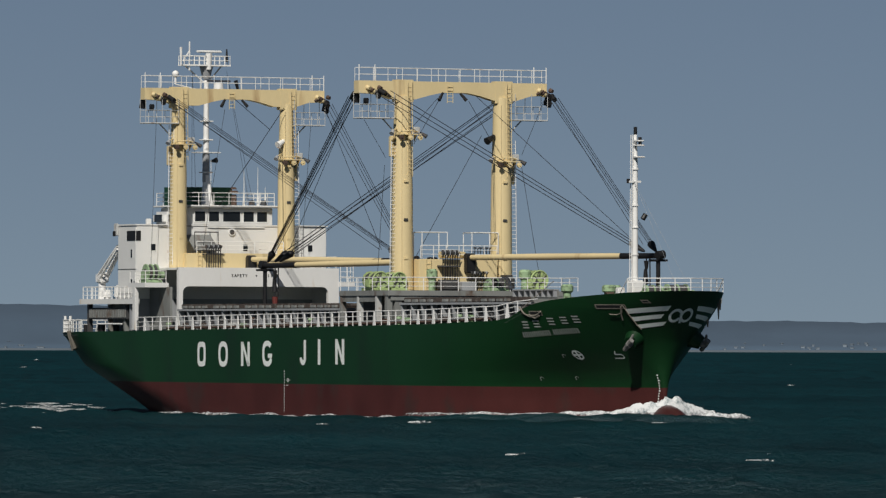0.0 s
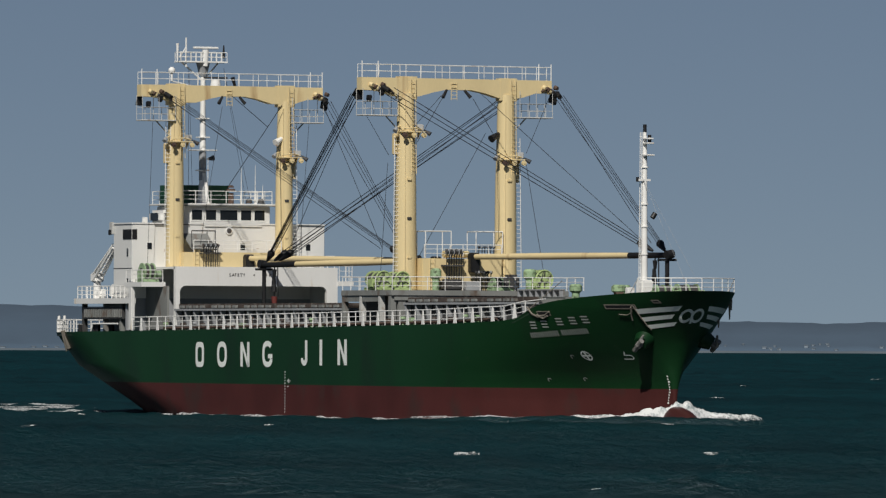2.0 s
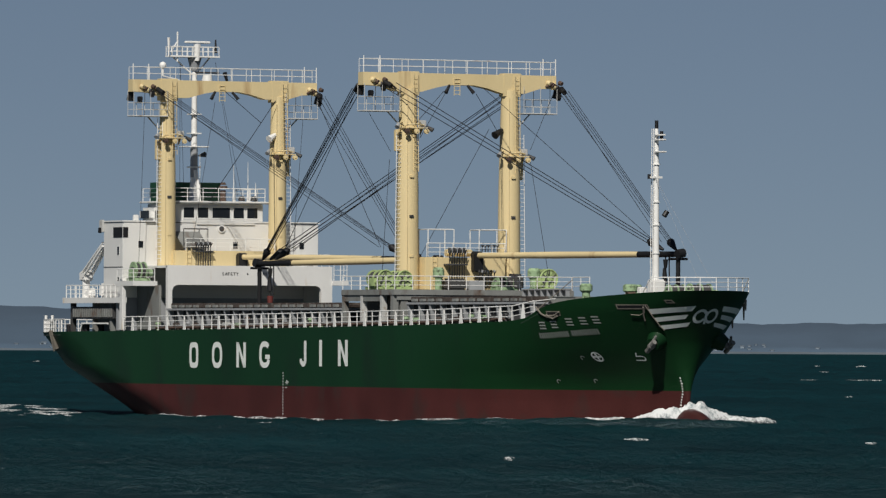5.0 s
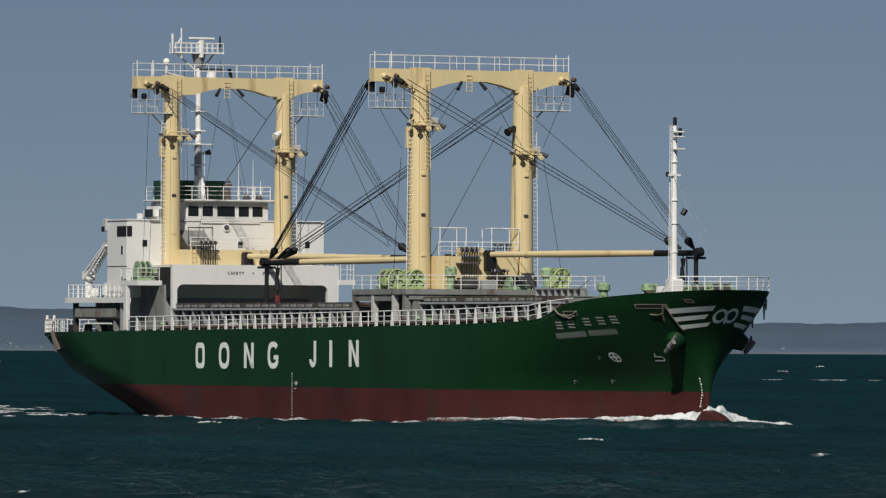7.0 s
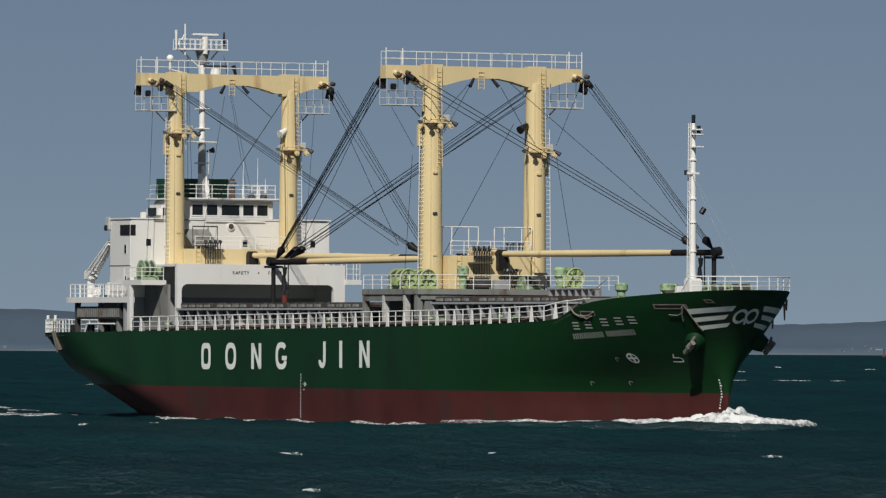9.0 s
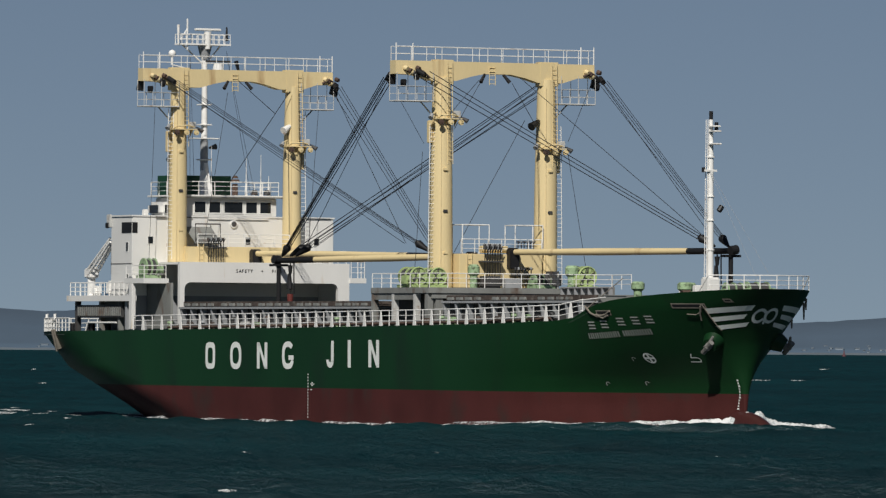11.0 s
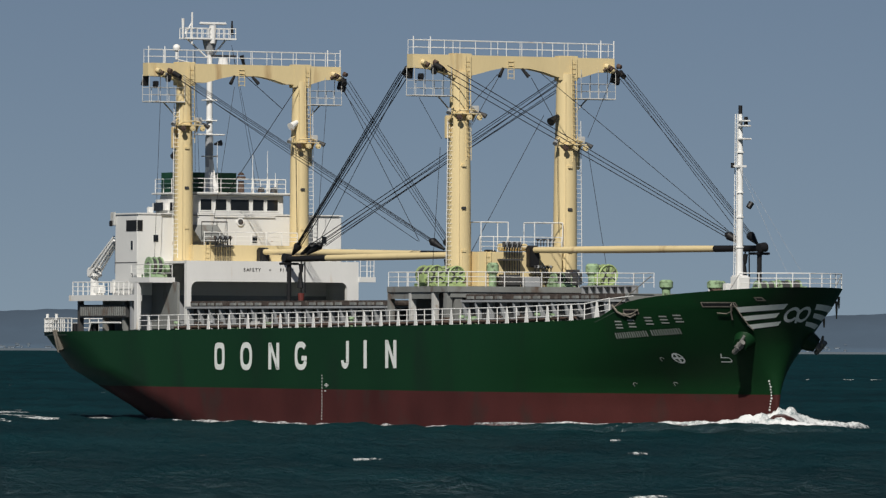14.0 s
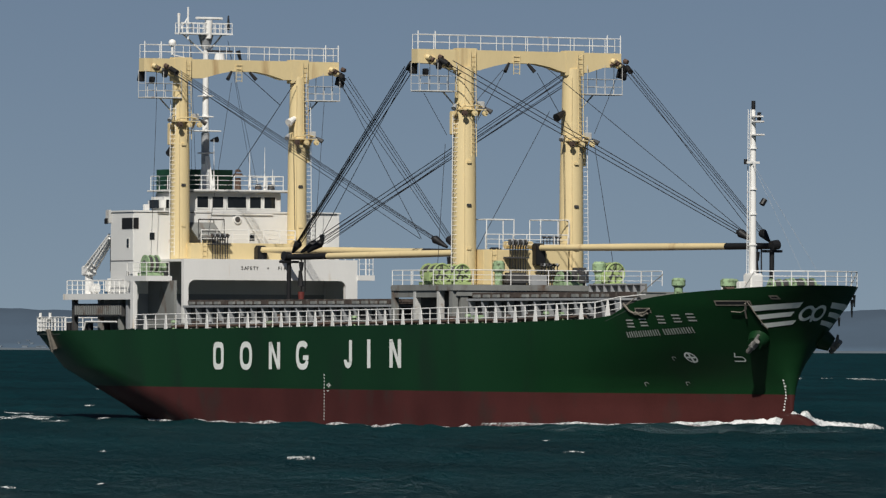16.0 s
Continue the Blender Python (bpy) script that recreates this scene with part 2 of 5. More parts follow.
def ladder(name, a, b, parent, mat, width=0.4, side=(0, 1, 0)):
    bm = B()
    a, b, s = Vector(a), Vector(b), Vector(side) * width / 2
    tube(bm, a - s, b - s, 0.03, seg=5)
    tube(bm, a + s, b + s, 0.03, seg=5)
    n = int((b - a).length / 0.33)
    for i in range(1, n):
        p = a + (b - a) * i / n
        tube(bm, p - s, p + s, 0.02, seg=5)
    return part(name, bm, mat, parent)


# ---- derrick gantries ----
def gantry(x, top, low, legs, name_label, thick=1.0):
    """Twin tapered posts with a haunched cross beam on top, its rail, hanging side platforms, ladders and boxes."""
    g = part("derrick_gantry", prism(B(), [(-8.45, top), (8.35, top), (8.35, top - 1.0), (6.9, top - 1.05), (5.6, top - 1.45), (3.6, top - 1.45),
                                          (2.4, top - 1.1), (1.2, top - 0.88), (-1.0, top - 0.88), (-2.1, top - 1.1), (-3.4, top - 1.45), (-5.4, top - 1.45), (-6.8, top - 1.05), (-8.45, top - 1.0)],
                                     "x", x - 0.45, x + 0.45), CREAM, ship, name_label)
    for y in legs:
        post = part("mast_post", sweep(B(), [(x, y, low), (x, y, low + 4), (x, y, low + 8), (x, y, top - 1.2)], 1.0, 28), CREAM, g, smooth=True)
        for v in post.data.vertices:
            f = thick * lerp(v.co.z, [(low, 1.0), (low + 8, 0.94), (top - 1.2, 0.74)])
            v.co.x, v.co.y = x + (v.co.x - x) * f, y + (v.co.y - y) * f
        for z in (low + 0.1,):
            part("band", tube(B(), (x, y, z), (x, y, z + 0.08), thick * (1.02 if z < low + 5 else 0.93), seg=28), CREAM, g)
        s = -1 if y < 0 else 1
        bm = box(B(), (x - 0.35, y - 0.78, top - 1.7), (x + 0.47, y + 0.78, top + 0.12), 0.04)
        part("post_head", bm, CREAM, g)
        ladder("ladder", (x + 0.82, y + 0.35, low + 9.2), (x + 0.62, y + 0.35, top), g, CREAM)
        ladder("ladder", (x + 0.35, y + s * (thick + 0.12), low + 0.3), (x + 0.3, y + s * (0.85 * thick + 0.12), low + 12.2), g, RAILW, 0.45)
        # halfway landing with boxes and a lamp
        z = top - (4.6 if thick < 0.8 else 4.1) - (0 if y < 0 else 1.2 if thick < 0.8 else 2.1)
        bm = box(B(), (x - 0.3, y - 0.75, z - 0.22), (x + 1.15, y + 1.15, z - 0.14))
        for q in (-0.5, 0.1, 0.75):
            prism(bm, [(x + 0.55, z - 0.22), (x + 1.1, z - 0.22), (x + 0.55, z - 0.75)], "y", y + q, y + q + 0.06)
        sweep(bm, [(x + 0.5, y - 0.7, z - 0.15), (x + 1.1, y - 0.55, z + 0.05), (x + 1.15, y + 0.3, z + 0.12), (x + 0.9, y + 1.1, z + 0.0)], 0.06, 6)
        part("landing", bm, CREAM, g)
        part("junction_box", box(B(), (x + 0.55, y + 0.62, z - 0.1), (x + 1.0, y + 1.12, z + 0.42), 0.05), RAILG, g)
        for q in (-0.62, 0.2, 1.05):
            bm = tube(B(), (x + 1.05, y + q, z - 0.45), (x + 1.25, y + q, z - 0.45), 0.2, seg=12)
            tube(bm, (x + 1.0, y + q, z - 0.45), (x + 1.3, y + q, z - 0.45), 0.07, seg=8)
            part("guide_sheave", bm, CREAM if q > 0 else RUST, g)
        bm = B()
        tube(bm, (x + 0.6, y + 1.45, z - 0.1), (x + 0.85, y + 1.75, z - 0.35), 0.1, 0.19, 12)
        tube(bm, (x + 0.5, y + 1.2, z), (x + 0.6, y + 1.5, z - 0.05), 0.05, seg=6)
        part("floodlight", bm, DKGREY, g, "grey cylindrical floodlight")
        bm = box(B(), (x - 0.2, y + s * (0.8 * thick + 0.42), z - 2.0), (x + 0.2, y + s * (0.8 * thick + 0.1), z - 0.3), 0.06)
        part("locker", bm, CREAM, g)
        for q, zt in ((-0.45, top - 1.8), (-0.2, z)):
            part("conduit", tube(B(), (x + 0.98 * thick, y + q, low + 0.2), (x + 0.72 * thick, y + q * 0.8, zt), 0.035, seg=6), CREAM, g)
        for q in range(3):
            zz = low + 2.5 + 3.1 * q
            part("cleat", box(B(), (x + 0.85 * thick, y - 0.25, zz), (x + 1.05 * thick, y + 0.1, zz + 0.22), 0.03), DKGREY if q == 1 else CREAM, g)
        part("lamp_arm", tube(B(), (x + 0.3, y - 0.6, z + 0.3), (x + 0.75, y - 1.25, z + 0.1), 0.05, seg=6), CREAM, g)
        part("floodlight", tube(B(), (x + 0.75, y - 1.15, z + 0.15), (x + 0.95, y - 1.4, z - 0.15), 0.1, 0.2, 10), MIDGREY, g)
        # platform that hangs under the beam's end
        ya, yb = (-8.45, -5.4) if y < 0 else (5.4, 8.3)
        zp = top - 3.0
        bm = B()
        for yy in (ya, yb):
            tube(bm, (x - 0.5, yy, zp), (x + 0.7, yy, zp), 0.05, seg=6)
        for xx in (x - 0.5, x + 0.7):
            tube(bm, (xx, ya, zp), (xx, yb, zp), 0.05, seg=6)
            for h in (0.55, 1.1):
                part("guard_bar", tube(B(), (xx, ya, zp + h), (xx, yb, zp + h), 0.02, seg=5), RAILG, g)
            for k in range(5):
                yy = ya + (yb - ya) * k / 4
                part("stanchion", tube(B(), (xx, yy, zp), (xx, yy, zp + (1.1 if k % 2 else 2.1)), 0.026, seg=5), RAILG, g)
        box(bm, (x - 0.5, ya, zp - 0.03), (x + 0.7, yb, zp))
        tube(bm, (x, y + s * 0.6, zp - 1.2), (x, y + s * 1.8, zp), 0.06, seg=6)
        part("side_platform", bm, RAILG, g, "railed grey-white platform hung under the beam")
        # brackets with sheave blocks at the beam's end
        yo = -7.2 if y < 0 else 8.1
        for q, dz, m in ((0.0, 0.15, CREAM), (0.5, 0.5, BLACK), (-0.6 if y < 0 else 0.45, 1.0, BLACK)):
            bm = B()
            tube(bm, (x + 0.45, yo + q - 0.12, top - 0.7 - dz), (x + 0.45, yo + q + 0.12, top - 0.7 - dz), 0.26, seg=14)
            box(bm, (x + 0.25, yo + q - 0.17, top - 0.75 - dz), (x + 0.7, yo + q + 0.17, top - 0.4 - dz), 0.05)
            part("sheave_block", bm, m, g, smooth=True)
        for q in range(4):
            yy, zz = yo - 0.5 + 0.34 * q, top - 0.55 - 0.16 * ((q * 7) % 3)
            bm = tube(B(), (x + 0.46, yy, zz), (x + 0.72, yy + 0.12, zz - 0.08), 0.2, 0.16, 10)
            part("pad_eye", bm, (CREAM, RUST, DKGREY, RUST)[q], g)
        bm = sweep(B(), [(x + 0.5, yo + 0.5, top - 0.55), (x + 0.75, yo + 0.95, top - 0.85), (x + 0.62, yo + 1.5, top - 1.25)] if y < 0 else [(x + 0.5, yo - 0.7, top - 0.9), (x + 0.7, yo - 0.2, top - 0.6), (x + 0.6, yo + 0.3, top - 0.85)], 0.09, 8)
        part("shackle_chain", bm, RUST, g)
        bm = tube(B(), (x - 0.6, yo - 0.9 * (1 if y < 0 else -1), top - 0.8), (x - 0.85, yo - 0.9 * (1 if y < 0 else -1), top - 1.7), 0.22, 0.3, 12)
        part("tackle", bm, BLACK, g)
    bm = B()
    tube(bm, (x + 0.5, -0.6, top - 0.3), (x + 0.5, -0.6, top - 1.7), 0.03, seg=5)
    tube(bm, (x + 0.5, -0.1, top - 0.3), (x + 0.5, -0.1, top - 1.7), 0.03, seg=5)
    for k in range(5):
        tube(bm, (x + 0.5, -0.6, top - 0.4 - 0.3 * k), (x + 0.5, -0.1, top - 0.4 - 0.3 * k), 0.025, seg=5)
    part("rung_ladder", bm, CREAM, g)
    for y in (-1.0, 0.55):
        bm = tube(B(), (x + 0.5, y, top - 0.9), (x + 0.75, y + (0.45 if y > 0 else -0.45), top - 1.5), 0.1, 0.15, 10)
        part("hoist_block", bm, BLACK, g)
    z = top
    railing("beam_rail", [(x + 0.4, -8.4, z), (x + 0.4, 8.3, z)], 1.05, 1.3, 0.024, 2)
    railing("beam_rail", [(x - 0.4, -8.4, z), (x - 0.4, 8.3, z)], 1.05, 1.9, 0.022, 2)
    for y in (-8.4, -7.0, 7.2, 8.3):
        part("rail_end_post", tube(B(), (x + 0.42, y, z), (x + 0.42, y, z + 1.3), 0.045, seg=6), RAILW, g)
    return g


GF, GR = 0.45, -43.0
gantry(GF, 26.85, 10.0, (-4.35, 4.5), "cream steel twin-post derrick gantry with railed cross beam", 0.9)
gantry(GR, 27.45, 12.1, (-5.12, 4.98), "cream steel twin-post derrick gantry before the bridge", 0.76)


# ---- derrick booms ----
def boom(heel, tip, black=4.2, r=0.27):
    heel, tip = Vector(heel), Vector(tip)
    d = (tip - heel).normalized()
    ln = (tip - heel).length
    bm = B()
    tube(bm, heel, heel + d * ln * 0.4, r * 0.8, r, 16)
    tube(bm, heel + d * ln * 0.4, tip - d * black, r, r * 0.86, 16)
    ob = part("derrick_boom", bm, CREAM, ship, "long cream tubular cargo boom lowered to its rest", True)
    bm = tube(B(), tip - d * black, tip, r * 0.88, r * 0.8, 16)
    part("boom_head", bm, BLACK, ob, "black painted boom head", True)
    side = d.cross(Vector((0, 0, 1))).normalized()
    bm = B()
    tube(bm, tip - side * 0.3 + Vector((0, 0, 0.1)), tip + side * 0.3 + Vector((0, 0, 0.02)), 0.34, seg=14)
    part("head_sheave", bm, BLACK, ob)
    bm = B()
    tube(bm, heel - side * 0.36, heel + side * 0.36, 0.34, seg=12)
    box(bm, heel + Vector((-0.36, -0.4, -1.25)), heel + Vector((0.36, 0.4, 0.2)), 0.06)
    part("heel_fitting", bm, BLACK, ob)
    return ob, d, side


def fan(name, a, b, side, n=4, spread=0.5, r=0.032):
    """Several parts of one tackle between two blocks."""
    for k in range(n):
        f = (k - (n - 1) / 2) / max(1, n - 1)
        s = Vector(side) * spread * (f + 0.12 * math.sin(7.3 * k + 3 * a[1]))
        ob = part(name, tube(B(), Vector(a) + s * 1.2, Vector(b) + s * 0.6, r, seg=5), WIRE, ship)


def topping(tip, d, side, x, top, back, ties):
    """Blocks on the boom head, and the tackles from there up to both ends of the gantry's beam."""
    tip = Vector(tip)
    for y, o, n in ties:
        up = Vector((x + back * 0.6, y, top - (0.75 if abs(y) < 7 else 1.0)))
        foot = tip - d * o + Vector((0, 0, 0.35))
        w = (up - foot).normalized()
        if n > 1:
            bm = tube(B(), foot, foot + w * 1.3, 0.1, 0.32, 12)
            tube(bm, foot + w * 1.3, foot + w * 1.6, 0.32, 0.15, 12)
            part("topping_block", bm, BLACK, ship, smooth=True)
            bm = tube(B(), up, up - w * 0.8, 0.2, 0.2, 12)
            part("topping_block", bm, BLACK, ship, smooth=True)
        fan("topping_wire", up - w * 0.8, foot + w * 1.3, w.cross(Vector((0, 0, 1))).normalized() + Vector((0, 0, 0.5)), n, 0.75 if n == 3 else 0.6, 0.036 if n == 5 else 0.032 if n == 3 else 0.024)


def rest(x, y, z0, z1):
    bm = tube(B(), (x, y, z0), (x, y, z1), 0.17, seg=12)
    box(bm, (x - 0.3, y - 0.7, z1 - 0.1), (x + 0.3, y + 0.7, z1 + 0.08), 0.03)
    part("boom_rest", bm, BLACK, ship, "black boom rest post")


def hook(tip, d, o, drop, mat):
    p = Vector(tip) - d * o
    bm = tube(B(), p, p - Vector((0, 0, drop)), 0.06, seg=6)
    tube(bm, p - Vector((0, 0, drop * 0.15)), p - Vector((0, 0, drop * 0.4)), 0.2, 0.12, 10)
    tube(bm, p - Vector((0.15, 0, drop * 0.4)), p - Vector((0.1, 0, drop * 0.85)), 0.13, 0.24, 10)
    tube(bm, p + Vector((0.2, 0.2, 0)), p + Vector((0.25, 0.2, -drop)), 0.05, seg=6)
    ob = part("cargo_hook_block", bm, BLACK, ship)
    bm = B()
    q = p - Vector((0, 0, drop))
    tube(bm, q, q - Vector((0, 0, 0.75)), 0.26, 0.2, 10)
    tube(bm, q - Vector((0, 0, 0.75)), q - Vector((-0.25, 0, 1.35)), 0.12, 0.07, 8)
    part("hook", bm, mat, ob)


for heel, tip, x, top, back, rz, hmat, ties in (
        ((GF + 1.4, 1.0, 12.7), (28.3, 4.8, 12.65), GF, 26.85, 1, 9.3, BLACK, ((-6.7, 2.2, 3), (1.6, 2.0, 1), (8.75, 0.6, 4), (8.6, 1.8, 1))),
        ((GF - 1.4, -1.0, 12.4), (-26.8, -4.4, 12.2), GF, 26.85, -1, 7.0, HOOKRED, ((-8.35, 0.8, 5), (6.2, 1.9, 3), (6.0, 2.7, 2), (5.8, 3.6, 1), (-8.2, 3.5, 1))),
        ((GR + 1.6, 1.0, 12.9), (-13.6, 3.4, 12.55), GR, 27.45, 1, 9.4, BLACK, ((-6.3, 2.2, 4), (-6.6, 4.2, 1), (8.4, 1.2, 4), (8.2, 5.0, 1)))):
    ob, d, side = boom(heel, tip, 5.3)
    topping(tip, d, side, x, top, back, ties)
    rest(tip[0] - d.x * 0.3, tip[1] - d.y * 0.3, rz, tip[2] - 0.35)
    hook(tip, d, 1.9, 2.6, hmat)


# ---- superstructure ----
def framed(name, mat, x0, x1, y0, y1, z0, z1, holes, label="", parent=None, wall=0.2):
    """A thick athwartship wall at x0..x1 with rounded openings (y0, y1, z0, z1) cut through it."""
    bm = B()
    ys = sorted({y0, y1, *[h[0] for h in holes], *[h[1] for h in holes]})
    zs = sorted({z0, z1, *[h[2] for h in holes], *[h[3] for h in holes]})
    for ya, yb in zip(ys, ys[1:]):
        for za, zb in zip(zs, zs[1:]):
            cy, cz = (ya + yb) / 2, (za + zb) / 2
            if not any(h[0] < cy < h[1] and h[2] < cz < h[3] for h in holes):
                box(bm, (x0, ya, za), (x1, yb, zb))
    for h in holes:
        r = 0.55
        for sy, yy in ((1, h[0]), (-1, h[1])):
            pts = [(yy, h[3])] + [(yy + sy * (r - r * math.sin(k * math.pi / 12)), h[3] - (r - r * math.cos(k * math.pi / 12))) for k in range(7)]
            prism(bm, pts, "x", x0, x1)
    return part(name, bm, mat, parent or ship, label)


HX = -44.0
house = part("accommodation_block", box(B(), (-47.9, -8.6, 9.5), (HX, 9.25, 15.75), 0.06), WHITE, ship, "white steel accommodation block below the bridge")
part("roof_edge", box(B(), (-48.0, -8.68, 15.75), (HX + 0.07, 9.32, 15.87)), WHITE, house)


def port_window(x, y, z, w, h, face):
    bm = B()
    fr = B()
    if face == "x":
        box(bm, (x - 0.02, y - w / 2, z - h / 2), (x + 0.03, y + w / 2, z + h / 2))
        box(fr, (x - 0.01, y - w / 2 - 0.07, z - h / 2 - 0.07), (x + 0.02, y + w / 2 + 0.07, z + h / 2 + 0.07))
    else:
        box(bm, (x - w / 2, y - 0.03, z - h / 2), (x + w / 2, y + 0.02, z + h / 2))
        box(fr, (x - w / 2 - 0.07, y - 0.02, z - h / 2 - 0.07), (x + w / 2 + 0.07, y + 0.01, z + h / 2 + 0.07))
    ob = part("window", bm, GLASS, house, "dark window")
    part("frame", fr, WHITE, ob)


for y, z in ((-7.0, 13.9), (1.6, 13.9), (-1.0, 13.9), (7.7, 13.9)):
    port_window(HX, y, z, 0.42, 0.55, "x")
for x, z in ((-44.9, 13.35), (-44.9, 10.85)):
    port_window(x, -8.6, z, 0.35, 0.7, "y")
# opening is not cut: black plates stand in for its shaded inside
bm = box(B(), (-45.9, -8.63, 14.45), (-44.1, -8.5, 15.3))
part("bridge_wing_opening", bm, BLACK, house)
part("bridge_wing_opening", box(B(), (HX - 0.1, -8.57, 14.45), (HX + 0.03, -8.15, 15.3)), BLACK, house)

# gallery in front of the house, open below
gal = framed("gallery_front", WHITE, -39.5, -39.1, -6.75, 8.2, 6.85, 12.15, [(-6.35, 7.2, 6.8, 10.55)], "white gallery front over a wide opening")
part("gallery_roof", box(B(), (HX, -6.75, 11.95), (-39.3, 8.2, 12.13)), WHITE, gal)
# back wall and under wall are greyed: the gallery's shade is in their colour
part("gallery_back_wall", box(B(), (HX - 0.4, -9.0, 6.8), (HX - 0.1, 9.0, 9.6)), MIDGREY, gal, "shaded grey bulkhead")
part("side_wall", box(B(), (HX, 7.9, 6.9), (-39.3, 8.2, 12.0)), WHITE, gal)
part("side_shelf", box(B(), (-40.3, 8.2, 10.6), (-38.9, 9.6, 11.0)), WHITE, gal)
part("winch_platform", box(B(), (HX, -9.3, 10.45), (-40.4, -7.1, 10.85)), WHITE, gal)
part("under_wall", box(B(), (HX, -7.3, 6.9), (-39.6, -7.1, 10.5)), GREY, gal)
# posts and beam of the covered side passage
for x in (-42.7,):
    part("passage_post", box(B(), (x - 0.3, -9.35, 6.8), (x + 0.3, -9.0, 10.5), 0.05), WHITE, house)
part("passage_beam", box(B(), (-54.7, -9.3, 9.05), (HX + 1.5, -8.9, 9.5)), WHITE, house)
# poop deck over the passage
part("poop_deck", box(B(), (-54.8, -9.2, 9.1), (-44.3, 9.2, 9.48)), WHITE, ship, "white poop deck slab")
# grey instead of house white: shade below the poop deck put into the colour
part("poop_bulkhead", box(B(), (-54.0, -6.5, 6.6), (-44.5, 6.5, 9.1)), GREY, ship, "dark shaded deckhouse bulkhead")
# yellow mast house between the posts
bm = box(B(), (GR - 0.6, -4.9, 12.1), (GR + 1.3, 5.1, 13.4), 0.05)
mh = part("mast_house", bm, CREAM, ship, "cream mast house between the posts")
railing("mast_house_rail", [(GR + 1.2, -3.9, 13.4), (GR + 1.2, 4.2, 13.4)], 1.0, 1.4)

# wheelhouse
wheel = part("wheelhouse", box(B(), (-50.0, -3.7, 15.85), (HX - 0.35, 4.3, 17.35), 0.06), WHITE, ship, "white wheelhouse with five dark front windows")
for y, w in ((-2.5, 0.95), (-1.2, 0.95), (0.45, 1.6), (2.05, 0.95), (3.3, 0.95)):
    ob = part("window", box(B(), (HX - 0.4, y - w / 2, 16.15), (HX - 0.32, y + w / 2, 17.0)), GLASS, wheel, "dark bridge window")
    fr = B()
    box(fr, (HX - 0.36, y - w / 2 - 0.09, 16.06), (HX - 0.29, y - w / 2, 17.09))
    box(fr, (HX - 0.36, y + w / 2, 16.06), (HX - 0.29, y + w / 2 + 0.09, 17.09))
    box(fr, (HX - 0.36, y - w / 2, 17.0), (HX - 0.29, y + w / 2, 17.09))
    box(fr, (HX - 0.36, y - w / 2, 16.06), (HX - 0.29, y + w / 2, 16.15))
    part("frame", fr, WHITE, ob)
part("roof", box(B(), (-50.3, -4.3, 17.4), (HX + 0.1, 5.0, 17.54), 0.03), WHITE, wheel)
railing("monkey_island_rail", [(-50.0, -4.1, 17.55), (HX - 0.2, -4.1, 17.55), (HX - 0.2, 4.4, 17.55), (-50, 4.4, 17.55)], 1.05, 1.4)

# funnel
bm = prism(B(), [(-53.0, -2.1), (-50.0, -2.1), (-50.0, 3.0), (-53.0, 3.0)], "z", 15.8, 19.2)
fun = part("funnel", bm, FUNNEL, ship, "dark green funnel casing")

# radar mast
bm = B()
tube(bm, (-48.8, 0, 17.5), (-48.8, 0, 24), 0.28, 0.24, 16)
tube(bm, (-48.8, 0, 24), (-48.8, 0, 29.3), 0.24, 0.2, 16)
prism(bm, [(-49.6, 17.5), (-47.6, 17.5), (-48.4, 20.2), (-49.0, 20.2)], "y", -0.15, 0.15)
rmast = part("radar_mast", bm, RAILW, ship, "white signal mast with radar platform", True)

# forward mast house platform around the gantry's foot
fore = part("mast_house_top", box(B(), (-4.4, -7.7, 9.55), (5.0, 7.9, 10.0), 0.04), GREY, ship, "grey steel mast house platform")
for x in (-4.2, -0.9, 2.6, 4.6):
    part("column", box(B(), (x - (0.35 if x > 4 else 0.16), -7.65, 7.0), (x + 0.16, -7.2, 9.55)), GREY if x in (-4.2, 4.6) else RAILG, fore)
part("front_column", box(B(), (4.2, -7.0, 7.0), (4.8, -6.4, 9.55)), GREY, fore)
for x in (-4.2, -0.9):
    part("portal_head", box(B(), (x, -7.6, 9.1), (x + 3.3, -7.3, 9.55)), GREY, fore)
part("front_beam", box(B(), (4.5, -7.4, 9.2), (4.9, 7.6, 9.55)), GREY, fore)
# dark steel fills the house: the portals' inside shade is in its colour
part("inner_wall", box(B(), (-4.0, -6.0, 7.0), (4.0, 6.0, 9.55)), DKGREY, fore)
railing("mast_house_rail", [(-4.3, 7.8, 10.0), (-4.3, -7.6, 10.0), (4.9, -7.6, 10.0), (4.9, 7.8, 10.0)], 1.05, 1.5)
bm = box(B(), (GF - 0.9, -3.4, 10.0), (GF + 1.2, 3.6, 12.55), 0.05)
part("winch_house", bm, CREAM, ship, "cream winch house between the posts")


